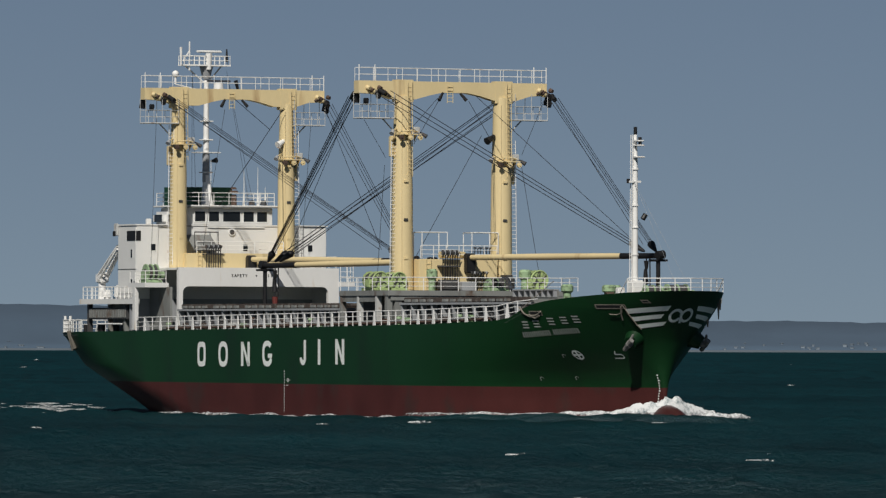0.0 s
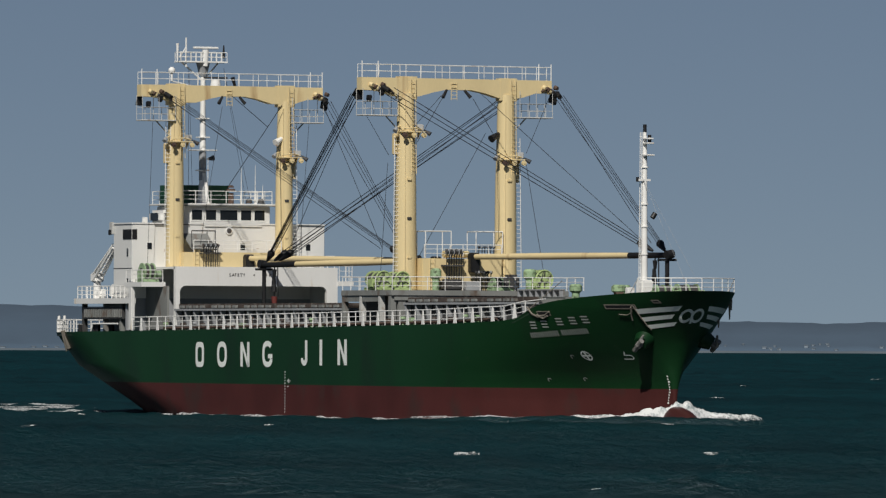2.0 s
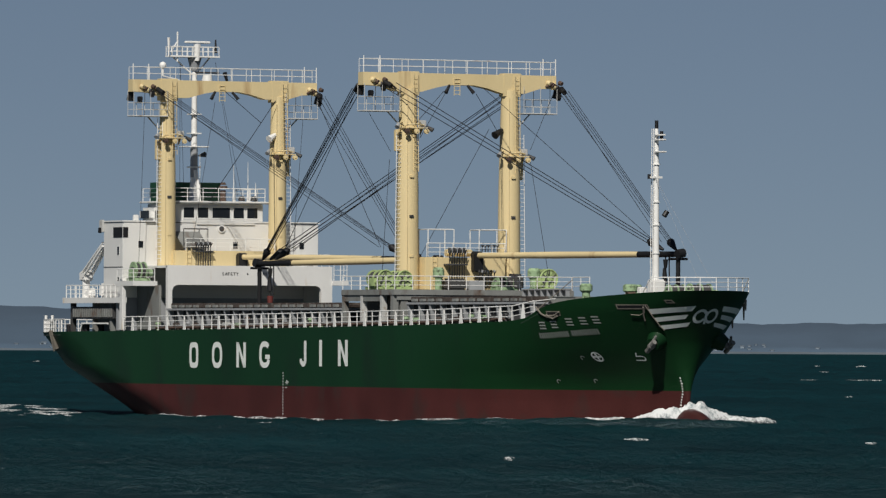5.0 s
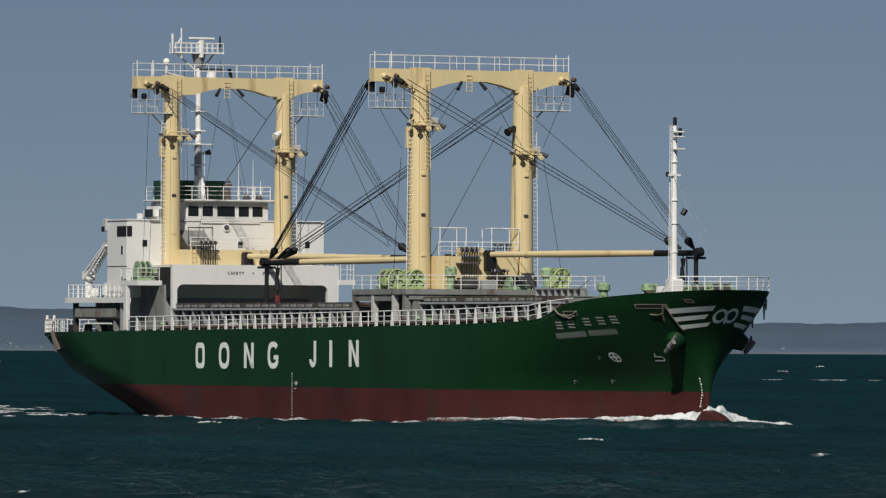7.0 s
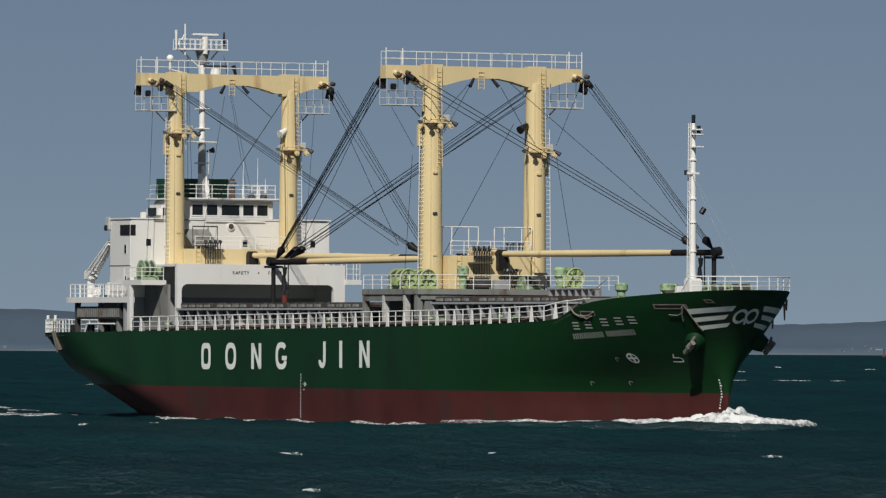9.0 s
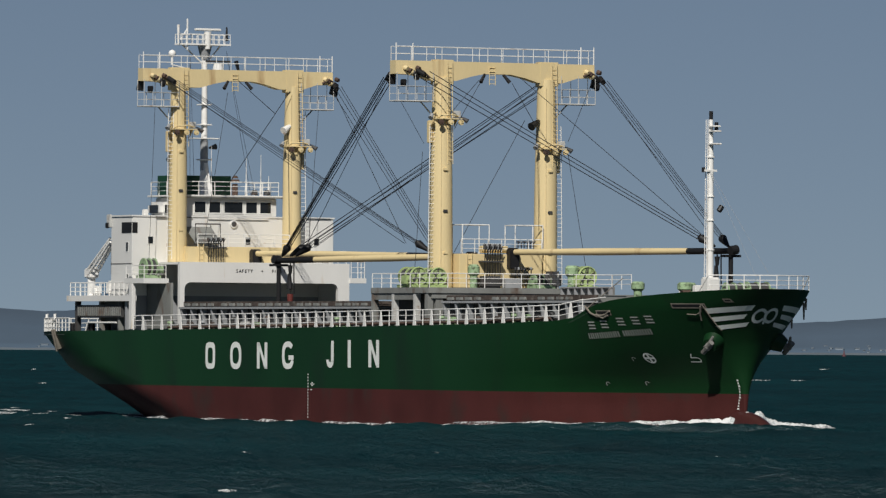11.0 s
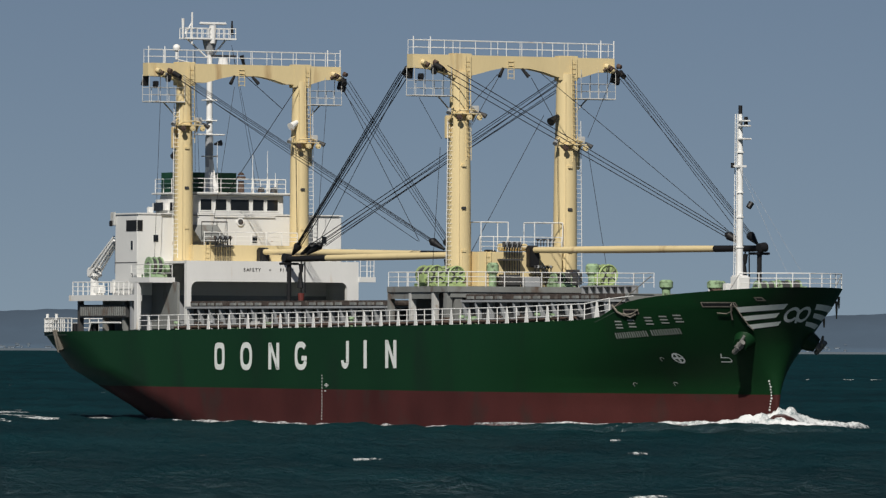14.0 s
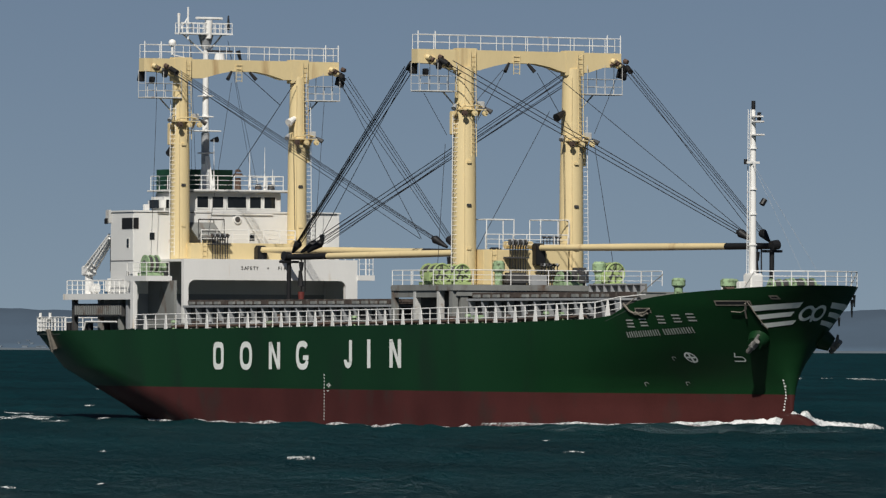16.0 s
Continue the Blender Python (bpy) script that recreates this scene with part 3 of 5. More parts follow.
# ---- cargo hatches ----
def hatch(x0, x1, yh, z1):
    # wall dark, rail and stays pale: lit ribs and shaded pockets put in colour
    bm = box(B(), (x0, -yh, 6.9), (x1, yh, z1), 0.03)
    ob = part("hatch_coaming", bm, DKGREY, ship, "grey hatch coaming with upright stays")
    part("coaming_rail", box(B(), (x0 - 0.1, -yh - 0.55, z1 - 0.16), (x1 + 0.1, yh + 0.55, z1)), MIDGREY, ob)
    n = int((x1 - x0) / 1.8)
    bm = prism(B(), [(-yh - 0.5, z1 - 0.16), (-yh, z1 - 0.16), (-yh, 7.0), (-yh - 0.25, 7.0)], "x", -0.1, 0.1)
    me = bpy.data.meshes.new("stay")
    bm.to_mesh(me)
    bm.free()
    me.materials.append(MIDGREY)
    for i in range(n + 1):
        o = new("stay", me)
        o.parent = ob
        o.location.x = x0 + 0.15 + (x1 - x0 - 0.3) * i / n
    k = max(3, int((x1 - x0) / 6))
    for i in range(k):
        a = x0 + (x1 - x0) * i / k
        c = part("hatch_cover", box(B(), (a + 0.05, -yh - 0.2, z1 + 0.02), (a + (x1 - x0) / k - 0.05, yh + 0.2, z1 + 0.42), 0.05), HATCH, ship, "red-brown steel hatch cover")
        for j in range(4):
            xx = a + 0.6 + j * 1.4
            part("cover_bracket", box(B(), (xx, -yh - 0.42, z1 + 0.05), (xx + 0.75, -yh - 0.18, z1 + 0.28), 0.03), GREY, c)


hatch(-38.4, -5.6, 6.6, 8.6)
hatch(6.0, 27.0, 6.6, 9.0)


# ---- guard rails on deck ----
side = [(x, -half(x, 7.0) + 0.12, sheer(x) - 0.02) for x in [-42.2 + i * 3.4 for i in range(5)] + [-25.0 + i * 4 for i in range(13)] + [26.0, 28.5]]
railing("side_rail", side[:4], 1.15, 1.5, 0.035, 3, 1)
railing("side_rail", [side[3], *side[4:]], 1.15, 1.5, 0.035, 3, 1)
x, y, z = side[-1]
part("rail_end", tube(B(), (x, y, z + 1.12), (31.2, -half(31.2, 8.2) + 0.1, sheer(31.2) + 0.35), 0.04, seg=6), RAILW, ship)
railing("side_rail", [(a, -b, c) for a, b, c in side[:1] + side[2::3] + side[-1:]], 1.15, 1.5, 0.035, 3, 1)
railing("stern_rail", [(x, -half(x, 6.6) + 0.12, 6.6) for x in (-54.4, -57, -59.5, -61.5, -63.2, -64.4, -65.2)] + [(-65.2, 6.3, 6.6)], 1.1, 0.8, 0.04, 3)
bm = B()
tube(bm, (-51.0, -9.15, 7.35), (-45.6, -9.2, 7.35), 0.07, seg=8)
tube(bm, (-51.0, -9.15, 7.35), (-51.4, -9.15, 6.65), 0.07, seg=8)
part("pipe_rail", bm, RAILW, ship)
railing("poop_rail", [(-44.6, -9.0, 9.48), (-54.6, -9.0, 9.48), (-54.6, 9.0, 9.48)], 1.05, 0.9, 0.035)
bow = [(lerp(abs(u), [(0, 42.85), (1.4, 42.5), (2.6, 42.0), (3.7, 41.2), (4.9, 40.3)]), u * 0.83, 9.76) for u in (-4.9, -3.7, -2.6, -1.4, 0, 1.4, 2.6, 3.7, 4.9)]
railing("bow_rail", bow, 1.02, 1.2, 0.035, 3)
for q in (-1, 1):
    part("rail_brace", tube(B(), (39.2, q * 4.15, 9.7), (40.3, q * 4.07, 10.75), 0.035, seg=6), RAILW, ship)
railing("winch_platform_rail", [(HX + 0.2, -9.2, 10.85), (-40.5, -9.2, 10.85), (-40.5, -7.3, 10.85)], 1.0, 1.3)
railing("gallery_rail", [(HX + 0.2, 8.1, 12.13), (-39.5, 8.1, 12.13)], 1.0, 1.3)
railing("shelf_rail", [(-40.2, 9.5, 11.0), (-39.0, 9.5, 11.0), (-39.0, 8.3, 11.0)], 1.3, 0.6)
railing("winch_house_rail", [(GF + 1.1, -3.2, 12.6), (GF + 1.1, 3.6, 12.6)], 1.05, 1.1)


# ---- markings on the hull ----
def on_hull(x, z, out=0.03, s=-1):
    return (x + out * 0.3, s * (half(x, z) + out), z)


@functools.lru_cache(maxsize=None)
def nose_line(z):
    """The waterline round the stem at height z: distance from the stem, x, half-breadth."""
    st, out, u = stem(z), [], 0.0
    for i in range(160):
        x = st - (i / 159) ** 2 * 14
        p = (x, half(x, z))
        if out:
            u += math.hypot(p[0] - out[-1][1], p[1] - out[-1][2])
        out.append((u, *p))
    return out


def on_nose(u, z, out=0.03):
    """A place u metres round the bow from the stem, port side positive."""
    line = nose_line(round(z, 2))
    x, y = lerp(abs(u), [(q[0], q[1]) for q in line]), lerp(abs(u), [(q[0], q[2]) for q in line])
    f = min(1.0, abs(u) / 4)
    return (x + out * (1 - 0.6 * f), (1 if u > 0 else -1) * (y + out * f), z)


def decal(name, quads, mat, label="", place=on_hull):
    """Painted shapes that follow the plating: quads of (x, z) corners, laid just proud of it."""
    bm = B()
    for q in quads:
        n = 6
        for i in range(n):
            f, g = i / n, (i + 1) / n
            lo = lambda k: (q[0][0] + (q[1][0] - q[0][0]) * k, q[0][1] + (q[1][1] - q[0][1]) * k)
            hi = lambda k: (q[3][0] + (q[2][0] - q[3][0]) * k, q[3][1] + (q[2][1] - q[3][1]) * k)
            v = [bm.verts.new(place(*p)) for p in (lo(f), lo(g), hi(g), hi(f))]
            bm.faces.new(v)
    bmesh.ops.remove_doubles(bm, verts=bm.verts[:], dist=0.001)
    return part(name, bm, mat, hull, label)


def ring(cx, cz, rx, rz, w, a0=0, a1=360, power=2.0):
    """Quads of an oval ring."""
    def at(a, k):
        c, s = math.cos(radians(a)), math.sin(radians(a))
        p = 2 / power
        return (cx + (rx - k) * abs(c) ** p * (1 if c > 0 else -1), cz + (rz - k) * abs(s) ** p * (1 if s > 0 else -1))
    n = 32
    out = []
    for i in range(n):
        a, b = a0 + (a1 - a0) * i / n, a0 + (a1 - a0) * (i + 1) / n
        out.append((at(a, w), at(b, w), at(b, 0), at(a, 0)))
    return out


def bar(x0, x1, z0, z1):
    return [((x0, z0), (x1, z0), (x1, z1), (x0, z1))]


lab = "large white painted shape on the hull side"
decal("hull_marking", ring(-28.1, 4.82, 0.85, 1.03, 0.42, power=4), MARK, lab)
decal("hull_marking", ring(-23.65, 4.84, 0.97, 1.05, 0.42, power=2.6), MARK, lab)
for x in (-19.75, -18.45, -1.15, 0.1):
    decal("hull_marking", bar(x - 0.24, x + 0.24, 3.86 + (0.2 if x > -2 else 0), 5.86 + (0.24 if x > -2 else 0)), MARK, lab)
for x0, x1, b in ((-19.9, -18.4, 0.0), (-1.3, 0.15, 0.22)):
    decal("hull_marking", [((x1 - 0.3, 3.9 + b), (x1 + 0.15, 3.9 + b), (x0 + 0.4, 5.82 + b), (x0, 5.82 + b))], MARK, lab)
decal("hull_marking", ring(-14.7, 4.9, 1.0, 1.05, 0.42, 40, 340, power=2.6) + bar(-14.6, -13.75, 4.55, 4.9), MARK, lab)
decal("hull_marking", bar(-7.5, -7.05, 4.4, 6.02) + ring(-7.65, 4.6, 0.62, 0.62, 0.42, 180, 360), MARK, lab)
decal("hull_marking", bar(-4.75, -4.25, 4.02, 6.08), MARK, lab)
# the name at the bow, as plain bars
NAME = material("name_paint", (0.34, 0.35, 0.33), 0.55, spread=0.2, size=0.8)
for i, (x, z) in enumerate(((29.65, 7.23), (30.84, 7.31), (32.37, 7.5), (33.65, 7.58), (34.8, 7.66))):
    q = [b for k in (-0.26, -0.04, 0.18) for b in bar(x - 0.32, x + 0.3, z + k, z + k + 0.09)]
    decal("name_bar", q, NAME, "small white stroke at the bow")
for i in range(13):
    x = 29.2 + i * 0.405 + (0.25 if i > 6 else 0)
    z = 6.46 + 0.068 * (x - 29.2)
    q = bar(x - 0.14, x - 0.06, z - 0.2, z + 0.2) + bar(x + 0.07, x + 0.15, z - 0.2, z + 0.2)
    decal("name_bar", q, NAME, "small white stroke at the bow")
# emblem: three stripes on either bow beside a round badge on the stem
for s in (-1, 1):
    for a, b, top, low in ((1.15, 4.65, 8.7, 8.32), (1.4, 3.95, 8.07, 7.75), (1.0, 3.25, 7.5, 7.2)):
        q = [(s * (b - 0.45), low - 0.24), (s * (a + 0.1), low), (s * a, top), (s * b, top - 0.26)]
        decal("emblem_stripe", [q if s < 0 else [q[1], q[0], q[3], q[2]]], MARK, "white stripe of the bow emblem", on_nose)
decal("emblem_badge", ring(-0.48, 7.95, 0.52, 0.52, 0.2, 35, 335), MARK, "white oval of the bow emblem", on_nose)
decal("emblem_badge", ring(0.45, 7.97, 0.55, 0.54, 0.2), MARK, "white oval of the bow emblem", on_nose)
decal("emblem_badge", [((0.0, 7.38), (0.18, 7.38), (-0.02, 8.3), (-0.2, 8.3))], MARK, "white slanted bar of the bow emblem", on_nose)
# thruster mark, bulb mark, load marks, draught marks
decal("thruster_mark", ring(32.95, 4.93, 0.4, 0.36, 0.09) + bar(32.88, 33.02, 4.6, 5.26) + bar(32.6, 33.3, 4.87, 4.99), MARK)
decal("bulb_mark", bar(35.75, 36.5, 4.66, 4.73) + ring(36.4, 4.84, 0.2, 0.18, 0.07, -90, 90) + [((35.95, 4.95), (36.4, 4.95), (36.4, 5.02), (35.95, 5.02)), ((35.95, 4.98), (36.03, 4.98), (36.2, 5.25), (36.12, 5.25))], MARK)
for x, z in ((28.4, 3.05), (31.3, 3.1), (31.6, 4.81)):
    decal("tug_mark", ring(x + 0.16, z + 0.06, 0.16, 0.12, 0.05, 0, 200) + bar(x, x + 0.06, z - 0.1, z + 0.06), NAME)
for i in range(15):
    z = 0.2 + i * 0.23
    decal("draught_mark", bar(-11.36, -11.24, z, z + 0.11), MARK)
decal("load_mark", ring(-10.6, 2.75, 0.16, 0.16, 0.05) + bar(-10.95, -10.25, 2.73, 2.78) + bar(-10.9, -10.6, 2.3, 2.36), MARK)
for i in range(11):
    z = 1.35 + i * 0.2
    x = lerp(z, [(1.3, 37.98), (2.29, 38.3), (3.47, 38.42)])
    decal("draught_mark", bar(x, x + 0.1 if i % 4 else x + 0.16, z, z + 0.11), MARK)

# ---- anchors, fairleads, ropes at the bow ----
for s in (-1, 1):
    h = half(38.3, 6.2)
    a, b = Vector((37.8, s * (h - 0.9), 6.8)), Vector((38.7, s * (h + 0.5), 5.85))
    bm = tube(B(), a, b, 1.15, 0.5, 24)
    bol = part("anchor_bolster", bm, GREEN, hull, "green conical anchor bolster", True)
    bm = B()
    d = (b - a).normalized()
    tube(bm, b - d * 0.2, b + d * 0.45, 0.3, 0.22, 10)
    fl = Vector((0.75, 0.25 * s, 0.5))
    for q in (-1, 1):
        tube(bm, b + d * 0.35, b + d * 0.1 + Vector((0.55 * q, 0, 0.55 - 0.25 * abs(q) + 0.3 * q)) * 1.15, 0.2, 0.08, 8)
    tube(bm, b + d * 0.3 - Vector((0.6, 0, 0.35)), b + d * 0.3 + Vector((0.6, 0, 0.35)), 0.18, seg=8)
    part("anchor", bm, ANCHOR, ship, "grey weathered stockless anchor housed in its pocket")


def fairlead(x0, x1, z0, z1):
    q = bar(x0, x1, z0, z0 + 0.07) + bar(x0, x1, z1 - 0.07, z1) + bar(x0, x0 + 0.08, z0, z1) + bar(x1 - 0.08, x1, z0, z1)
    decal("fairlead_rim", q, CANVAS)
    # slot left uncut; black paint gives the shade within it
    decal("fairlead", bar(x0 + 0.08, x1 - 0.08, z0 + 0.07, z1 - 0.07), BLACK)


fairlead(37.1, 39.6, 8.45, 8.8)
fairlead(40.95, 41.4, 8.88, 9.14)
fairlead(30.4, 31.8, 7.95, 8.3)


def drape(name, x, z, pts, r, mat):
    bm = B()
    ps = [on_hull(x + a, z + b, 0.1) for a, b in pts]
    for p, q in zip(ps, ps[1:]):
        tube(bm, p, q, r, seg=6)
    part(name, bm, mat, ship)


drape("mooring_rope", 38.85, 8.5, [(0.5, 0.2), (0.2, -0.3), (-0.3, -0.5), (-0.9, -0.45)], 0.035, CANVAS)
drape("mooring_rope", 38.85, 8.5, [(0.6, 0.2), (0.55, -0.6), (0.5, -1.3), (0.5, -1.6)], 0.04, CANVAS)
drape("mooring_rope", 38.85, 8.5, [(0.4, 0.1), (0.0, -0.5), (-0.2, -0.9)], 0.06, CANVAS)
drape("mooring_rope", 31.0, 8.1, [(-1.5, 0.5), (-1.1, 0.0), (-0.5, -0.25), (0.3, -0.1), (0.8, 0.15)], 0.07, CANVAS)
drape("mooring_rope", 31.0, 8.1, [(-0.6, -0.1), (0.0, -0.35), (0.5, -0.15)], 0.08, CANVAS)
part("mooring_rope", tube(B(), on_hull(29.6, 8.4, 0.1), (31.5, -6.0, 10.6), 0.03, seg=6), CANVAS, ship)
for x, z, l in ((40.7, 9.2, 0.8), (40.2, 8.9, 1.2), (39.3, 7.7, 0.6)):
    bm = tube(B(), (x, half(x, z) + 0.05, z), (x - 0.1, half(x, z) + 0.12, z - l), 0.1, 0.05, 8)
    part("bow_rope", bm, CANVAS, ship)
for x in (-58.6, -58.0):
    bm = B()
    tube(bm, (x, -half(x, 5.2) - 0.2, 5.1 + 0.3 * (x + 58.6)), (x + 0.12, -half(x, 6.7) - 0.05, 6.75), 0.24, 0.12, 10)
    part("fender_canvas", bm, CANVAS, ship, "weathered canvas fender hung over the rail")
bm = B()
for i in range(8):
    tube(bm, (-63.0 + i * 0.6, 0.3 - half(-63.0 + i * 0.6, 6.6), 6.55), (-62.6 + i * 0.6 + 0.5 * (i % 2), 0.3 - half(-62.6 + i * 0.6, 6.6), 7.65), 0.07, seg=6)
part("stern_gear", bm, RAILW, ship)
for x, y in ((-63.6, -6.9), (-58.4, -8.6)):
    part("stern_light", tube(B(), (x, y, 7.6), (x, y, 8.05), 0.12, seg=10), RAILW, ship)

# ---- foremast ----
bm = B()
tube(bm, (33, 0, 9.0), (33, 0, 19.5), 0.25, 0.19, 18)
tube(bm, (33, 0, 19.5), (33, 0, 21.9), 0.19, 0.14, 18)
fm = part("foremast", bm, RAILW, ship, "slim white foremast with lamps and small platforms", True)
fm.location.y = 0.22
part("mast_foot", box(B(), (32.5, -0.5, 9.0), (33.6, 0.5, 10.7), 0.1), RAILW, fm)
ladder("ladder", (32.9, -0.34, 10.6), (32.9, -0.26, 21.9), fm, RAILW, 0.28, (1, 0, 0))
part("masthead_light", tube(B(), (33, 0, 21.9), (33, 0, 22.5), 0.14, seg=10), BLACK, fm)
for z, w in ((21.0, 0.35), (21.35, 0.3), (20.1, 0.4)):
    part("light_bracket", box(B(), (33.1, -0.25, z), (33.9, w, z + 0.12), 0.03), RAILW, fm)
part("mast_light", tube(B(), (33.6, 0.1, 21.1), (33.6, 0.1, 21.7), 0.14, seg=10), BLACK, fm)
part("crosstree", box(B(), (32.9, -0.6, 18.2), (33.2, 0.4, 18.35)), RAILW, fm)
part("mast_light", tube(B(), (33.0, -0.6, 18.15), (33.0, -0.6, 18.5), 0.13, seg=10), BLACK, fm)
part("mast_light", tube(B(), (33.4, 0.45, 15.4), (33.4, 0.7, 15.75), 0.2, seg=10), BLACK, fm)
for z in (16.4, 14.7, 12.6, 19.2):
    part("mast_band", tube(B(), (33, 0, z), (33, 0, z + 0.1), 0.29, seg=14), RAILW, fm)
for y, x in ((0.0, 42.4), (0.4, 39.6)):
    part("stay_wire", tube(B(), (33.1, 0, 18.4), (x, y, 10.3), 0.009, seg=5), MIDGREY, ship)

# ---- forecastle gear ----
part("forecastle_bulkhead", box(B(), (30.0, -7.2, 7.2), (30.4, 7.2, 9.4)), GREY, ship, "grey ribbed forecastle bulkhead")
part("breakwater", box(B(), (28.3, 3.0, 8.9), (32.6, 8.0, 9.75), 0.05), GREY, ship, "grey steel deck locker")
rack = part("stiffened_panel", box(B(), (5.2, 3.5, 8.8), (12.8, 3.65, 10.1)), GREY, ship, "grey steel panel with upright ribs")
for i in range(8):
    part("rib", box(B(), (5.25 + i * 1.05, 3.2, 8.8), (5.4 + i * 1.05, 3.5, 10.1)), MIDGREY, rack)
for z in (9.4, 10.02):
    part("rib_rail", box(B(), (5.2, 3.18, z), (12.8, 3.52, z + 0.1)), MIDGREY, rack)
railing("panel_rail", [(5.0, 7.7, 10.0), (8.0, 7.7, 10.0)], 1.05, 1.2)


def vent(x, y, z, h, r, mat=None):
    bm = B()
    tube(bm, (x, y, z), (x, y, z + h * 0.55), r * 0.62, seg=16)
    tube(bm, (x, y, z + h * 0.5), (x, y, z + h * 0.62), r * 0.62, r, 16)
    tube(bm, (x, y, z + h * 0.62), (x, y, z + h * 0.9), r, seg=16)
    tube(bm, (x, y, z + h * 0.9), (x, y, z + h), r, r * 0.7, 16)
    return part("mushroom_vent", bm, mat or LTGREEN, ship, "pale green mushroom ventilator", True)


def winch(x, y, z, r, w, mat=None):
    """Drum winch: side discs, drum with wire, motor and base."""
    mat = mat or LTGREEN
    ob = part("cargo_winch", box(B(), (x - r, y - w / 2 - 0.3, z), (x + r, y + w / 2 + 0.3, z + 0.25), 0.03), mat, ship, "pale green cargo winch")
    for q in (-w / 2, 0, w / 2):
        bm = tube(B(), (x, y + q - 0.06, z + r + 0.1), (x, y + q + 0.06, z + r + 0.1), r, seg=20)
        part("drum_flange", bm, mat, ob)
    for q in (-w / 2 - 0.08, w / 2 + 0.08):
        part("hub", tube(B(), (x, y + q - 0.05, z + r + 0.1), (x, y + q + 0.05, z + r + 0.1), r * 0.45, seg=14), DKGREY, ob)
    part("wire_drum", tube(B(), (x, y - w / 2, z + r + 0.1), (x, y + w / 2, z + r + 0.1), r * 0.85, seg=18), DKGREY, ob, "drum wound with dark wire")
    part("motor", tube(B(), (x, y + w / 2, z + r * 0.9), (x, y + w / 2 + 0.7, z + r * 0.9), r * 0.5, seg=14), mat, ob)
    part("gear_case", box(B(), (x - 0.5 * r, y - w / 2 - 0.35, z + 0.2), (x + 0.9 * r, y - w / 2 - 0.08, z + r * 1.3), 0.06), mat, ob)


for x, y, z, h, r in ((32.2, -5.2, 9.0, 1.35, 0.48), (35.8, -3.4, 9.0, 1.3, 0.55), (33.4, -1.6, 9.1, 1.2, 0.4)):
    vent(x, y, z, h, r)
winch(36.5, 2.0, 9.1, 0.6, 1.6)
winch(38.8, -1.2, 9.2, 0.5, 1.2)
for x, y in ((36.9, -3.0), (34.2, -2.6)):
    bm = box(B(), (x - 0.25, y - 0.3, 9.1), (x + 0.25, y + 0.3, 10.1), 0.06)
    part("deck_box", bm, RAILW, ship)
bm = tube(B(), (36.0, -3.7, 9.4), (36.0, -3.2, 9.6), 0.35, seg=14)
part("wire_reel", bm, RUST, ship)

# ---- gear on the forward mast house ----
FZ = 10.0


def drum_winch(x, y, z, r, w):
    """Wire winch with its drum fore and aft: ribbed end plates, wound drum, brake band, gear case and motor."""
    c = z + r + 0.12
    ob = part("cargo_winch", box(B(), (x - w - 0.2, y - r, z), (x + 0.2, y + r, z + 0.22), 0.03), MACHINE, ship, "pale green drum winch with ribbed end plates")
    for q in (-w, -w * 0.45, 0.0):
        bm = tube(B(), (x + q - 0.05, y, c), (x + q + 0.05, y, c), r, seg=16)
        part("drum_flange", bm, MACHINE, ob)
        if q == 0.0:
            for k in range(3):
                a = 0.5 + k * math.pi / 3
                d = Vector((0, math.cos(a), math.sin(a))) * r * 0.86
                part("rib", tube(B(), Vector((x + 0.07, y, c)) - d, Vector((x + 0.07, y, c)) + d, 0.05, seg=6), DKGREY, ob)
            bm = B()
            for k in range(16):
                a, b = 2 * math.pi * k / 16, 2 * math.pi * (k + 1) / 16
                tube(bm, (x + 0.07, y + math.cos(a) * r * 0.93, c + math.sin(a) * r * 0.93), (x + 0.07, y + math.cos(b) * r * 0.93, c + math.sin(b) * r * 0.93), 0.06, seg=6)
            part("rim", bm, MACHINE, ob)
            part("hub", tube(B(), (x + 0.03, y, c), (x + 0.22, y, c), r * 0.3, r * 0.22, 12), MACHINE, ob)
            part("brake_band", tube(B(), (x - 0.2, y, c), (x - 0.07, y, c), r * 0.97, seg=16), DKGREY, ob)
    part("wire_drum", tube(B(), (x - w, y, c), (x - 0.1, y, c), r * 0.82, seg=18), DKGREY, ob, "drum wound with dark wire")
    part("gear_case", box(B(), (x - w * 0.5, y - r - 0.28, z + 0.2), (x + 0.1, y - r * 0.75, z + r * 1.25), 0.08), MACHINE, ob)
    part("brake_lever", tube(B(), (x + 0.1, y - r * 0.7, z + 0.2), (x + 0.25, y - r * 0.25, z + r * 1.9), 0.035, seg=6), DKGREY, ob)
    part("motor", tube(B(), (x - w - 0.7, y, c - 0.2), (x - w, y, c - 0.2), r * 0.45, seg=14), MACHINE, ob)


MACHINE = material("winch_green", (0.36, 0.46, 0.20), 0.5, spread=0.3, size=1.4, stain=(0.07, 0.08, 0.04), amount=0.45)
drum_winch(1.5, -6.75, FZ, 0.72, 1.9)
drum_winch(1.5, -5.1, FZ, 0.7, 1.8)
drum_winch(3.1, 6.65, FZ, 0.8, 1.6)
winch(2.8, 2.9, FZ, 0.5, 1.3)
vent(2.6, -2.7, FZ, 1.75, 0.45)
vent(2.6, 5.6, FZ, 1.75, 0.5)


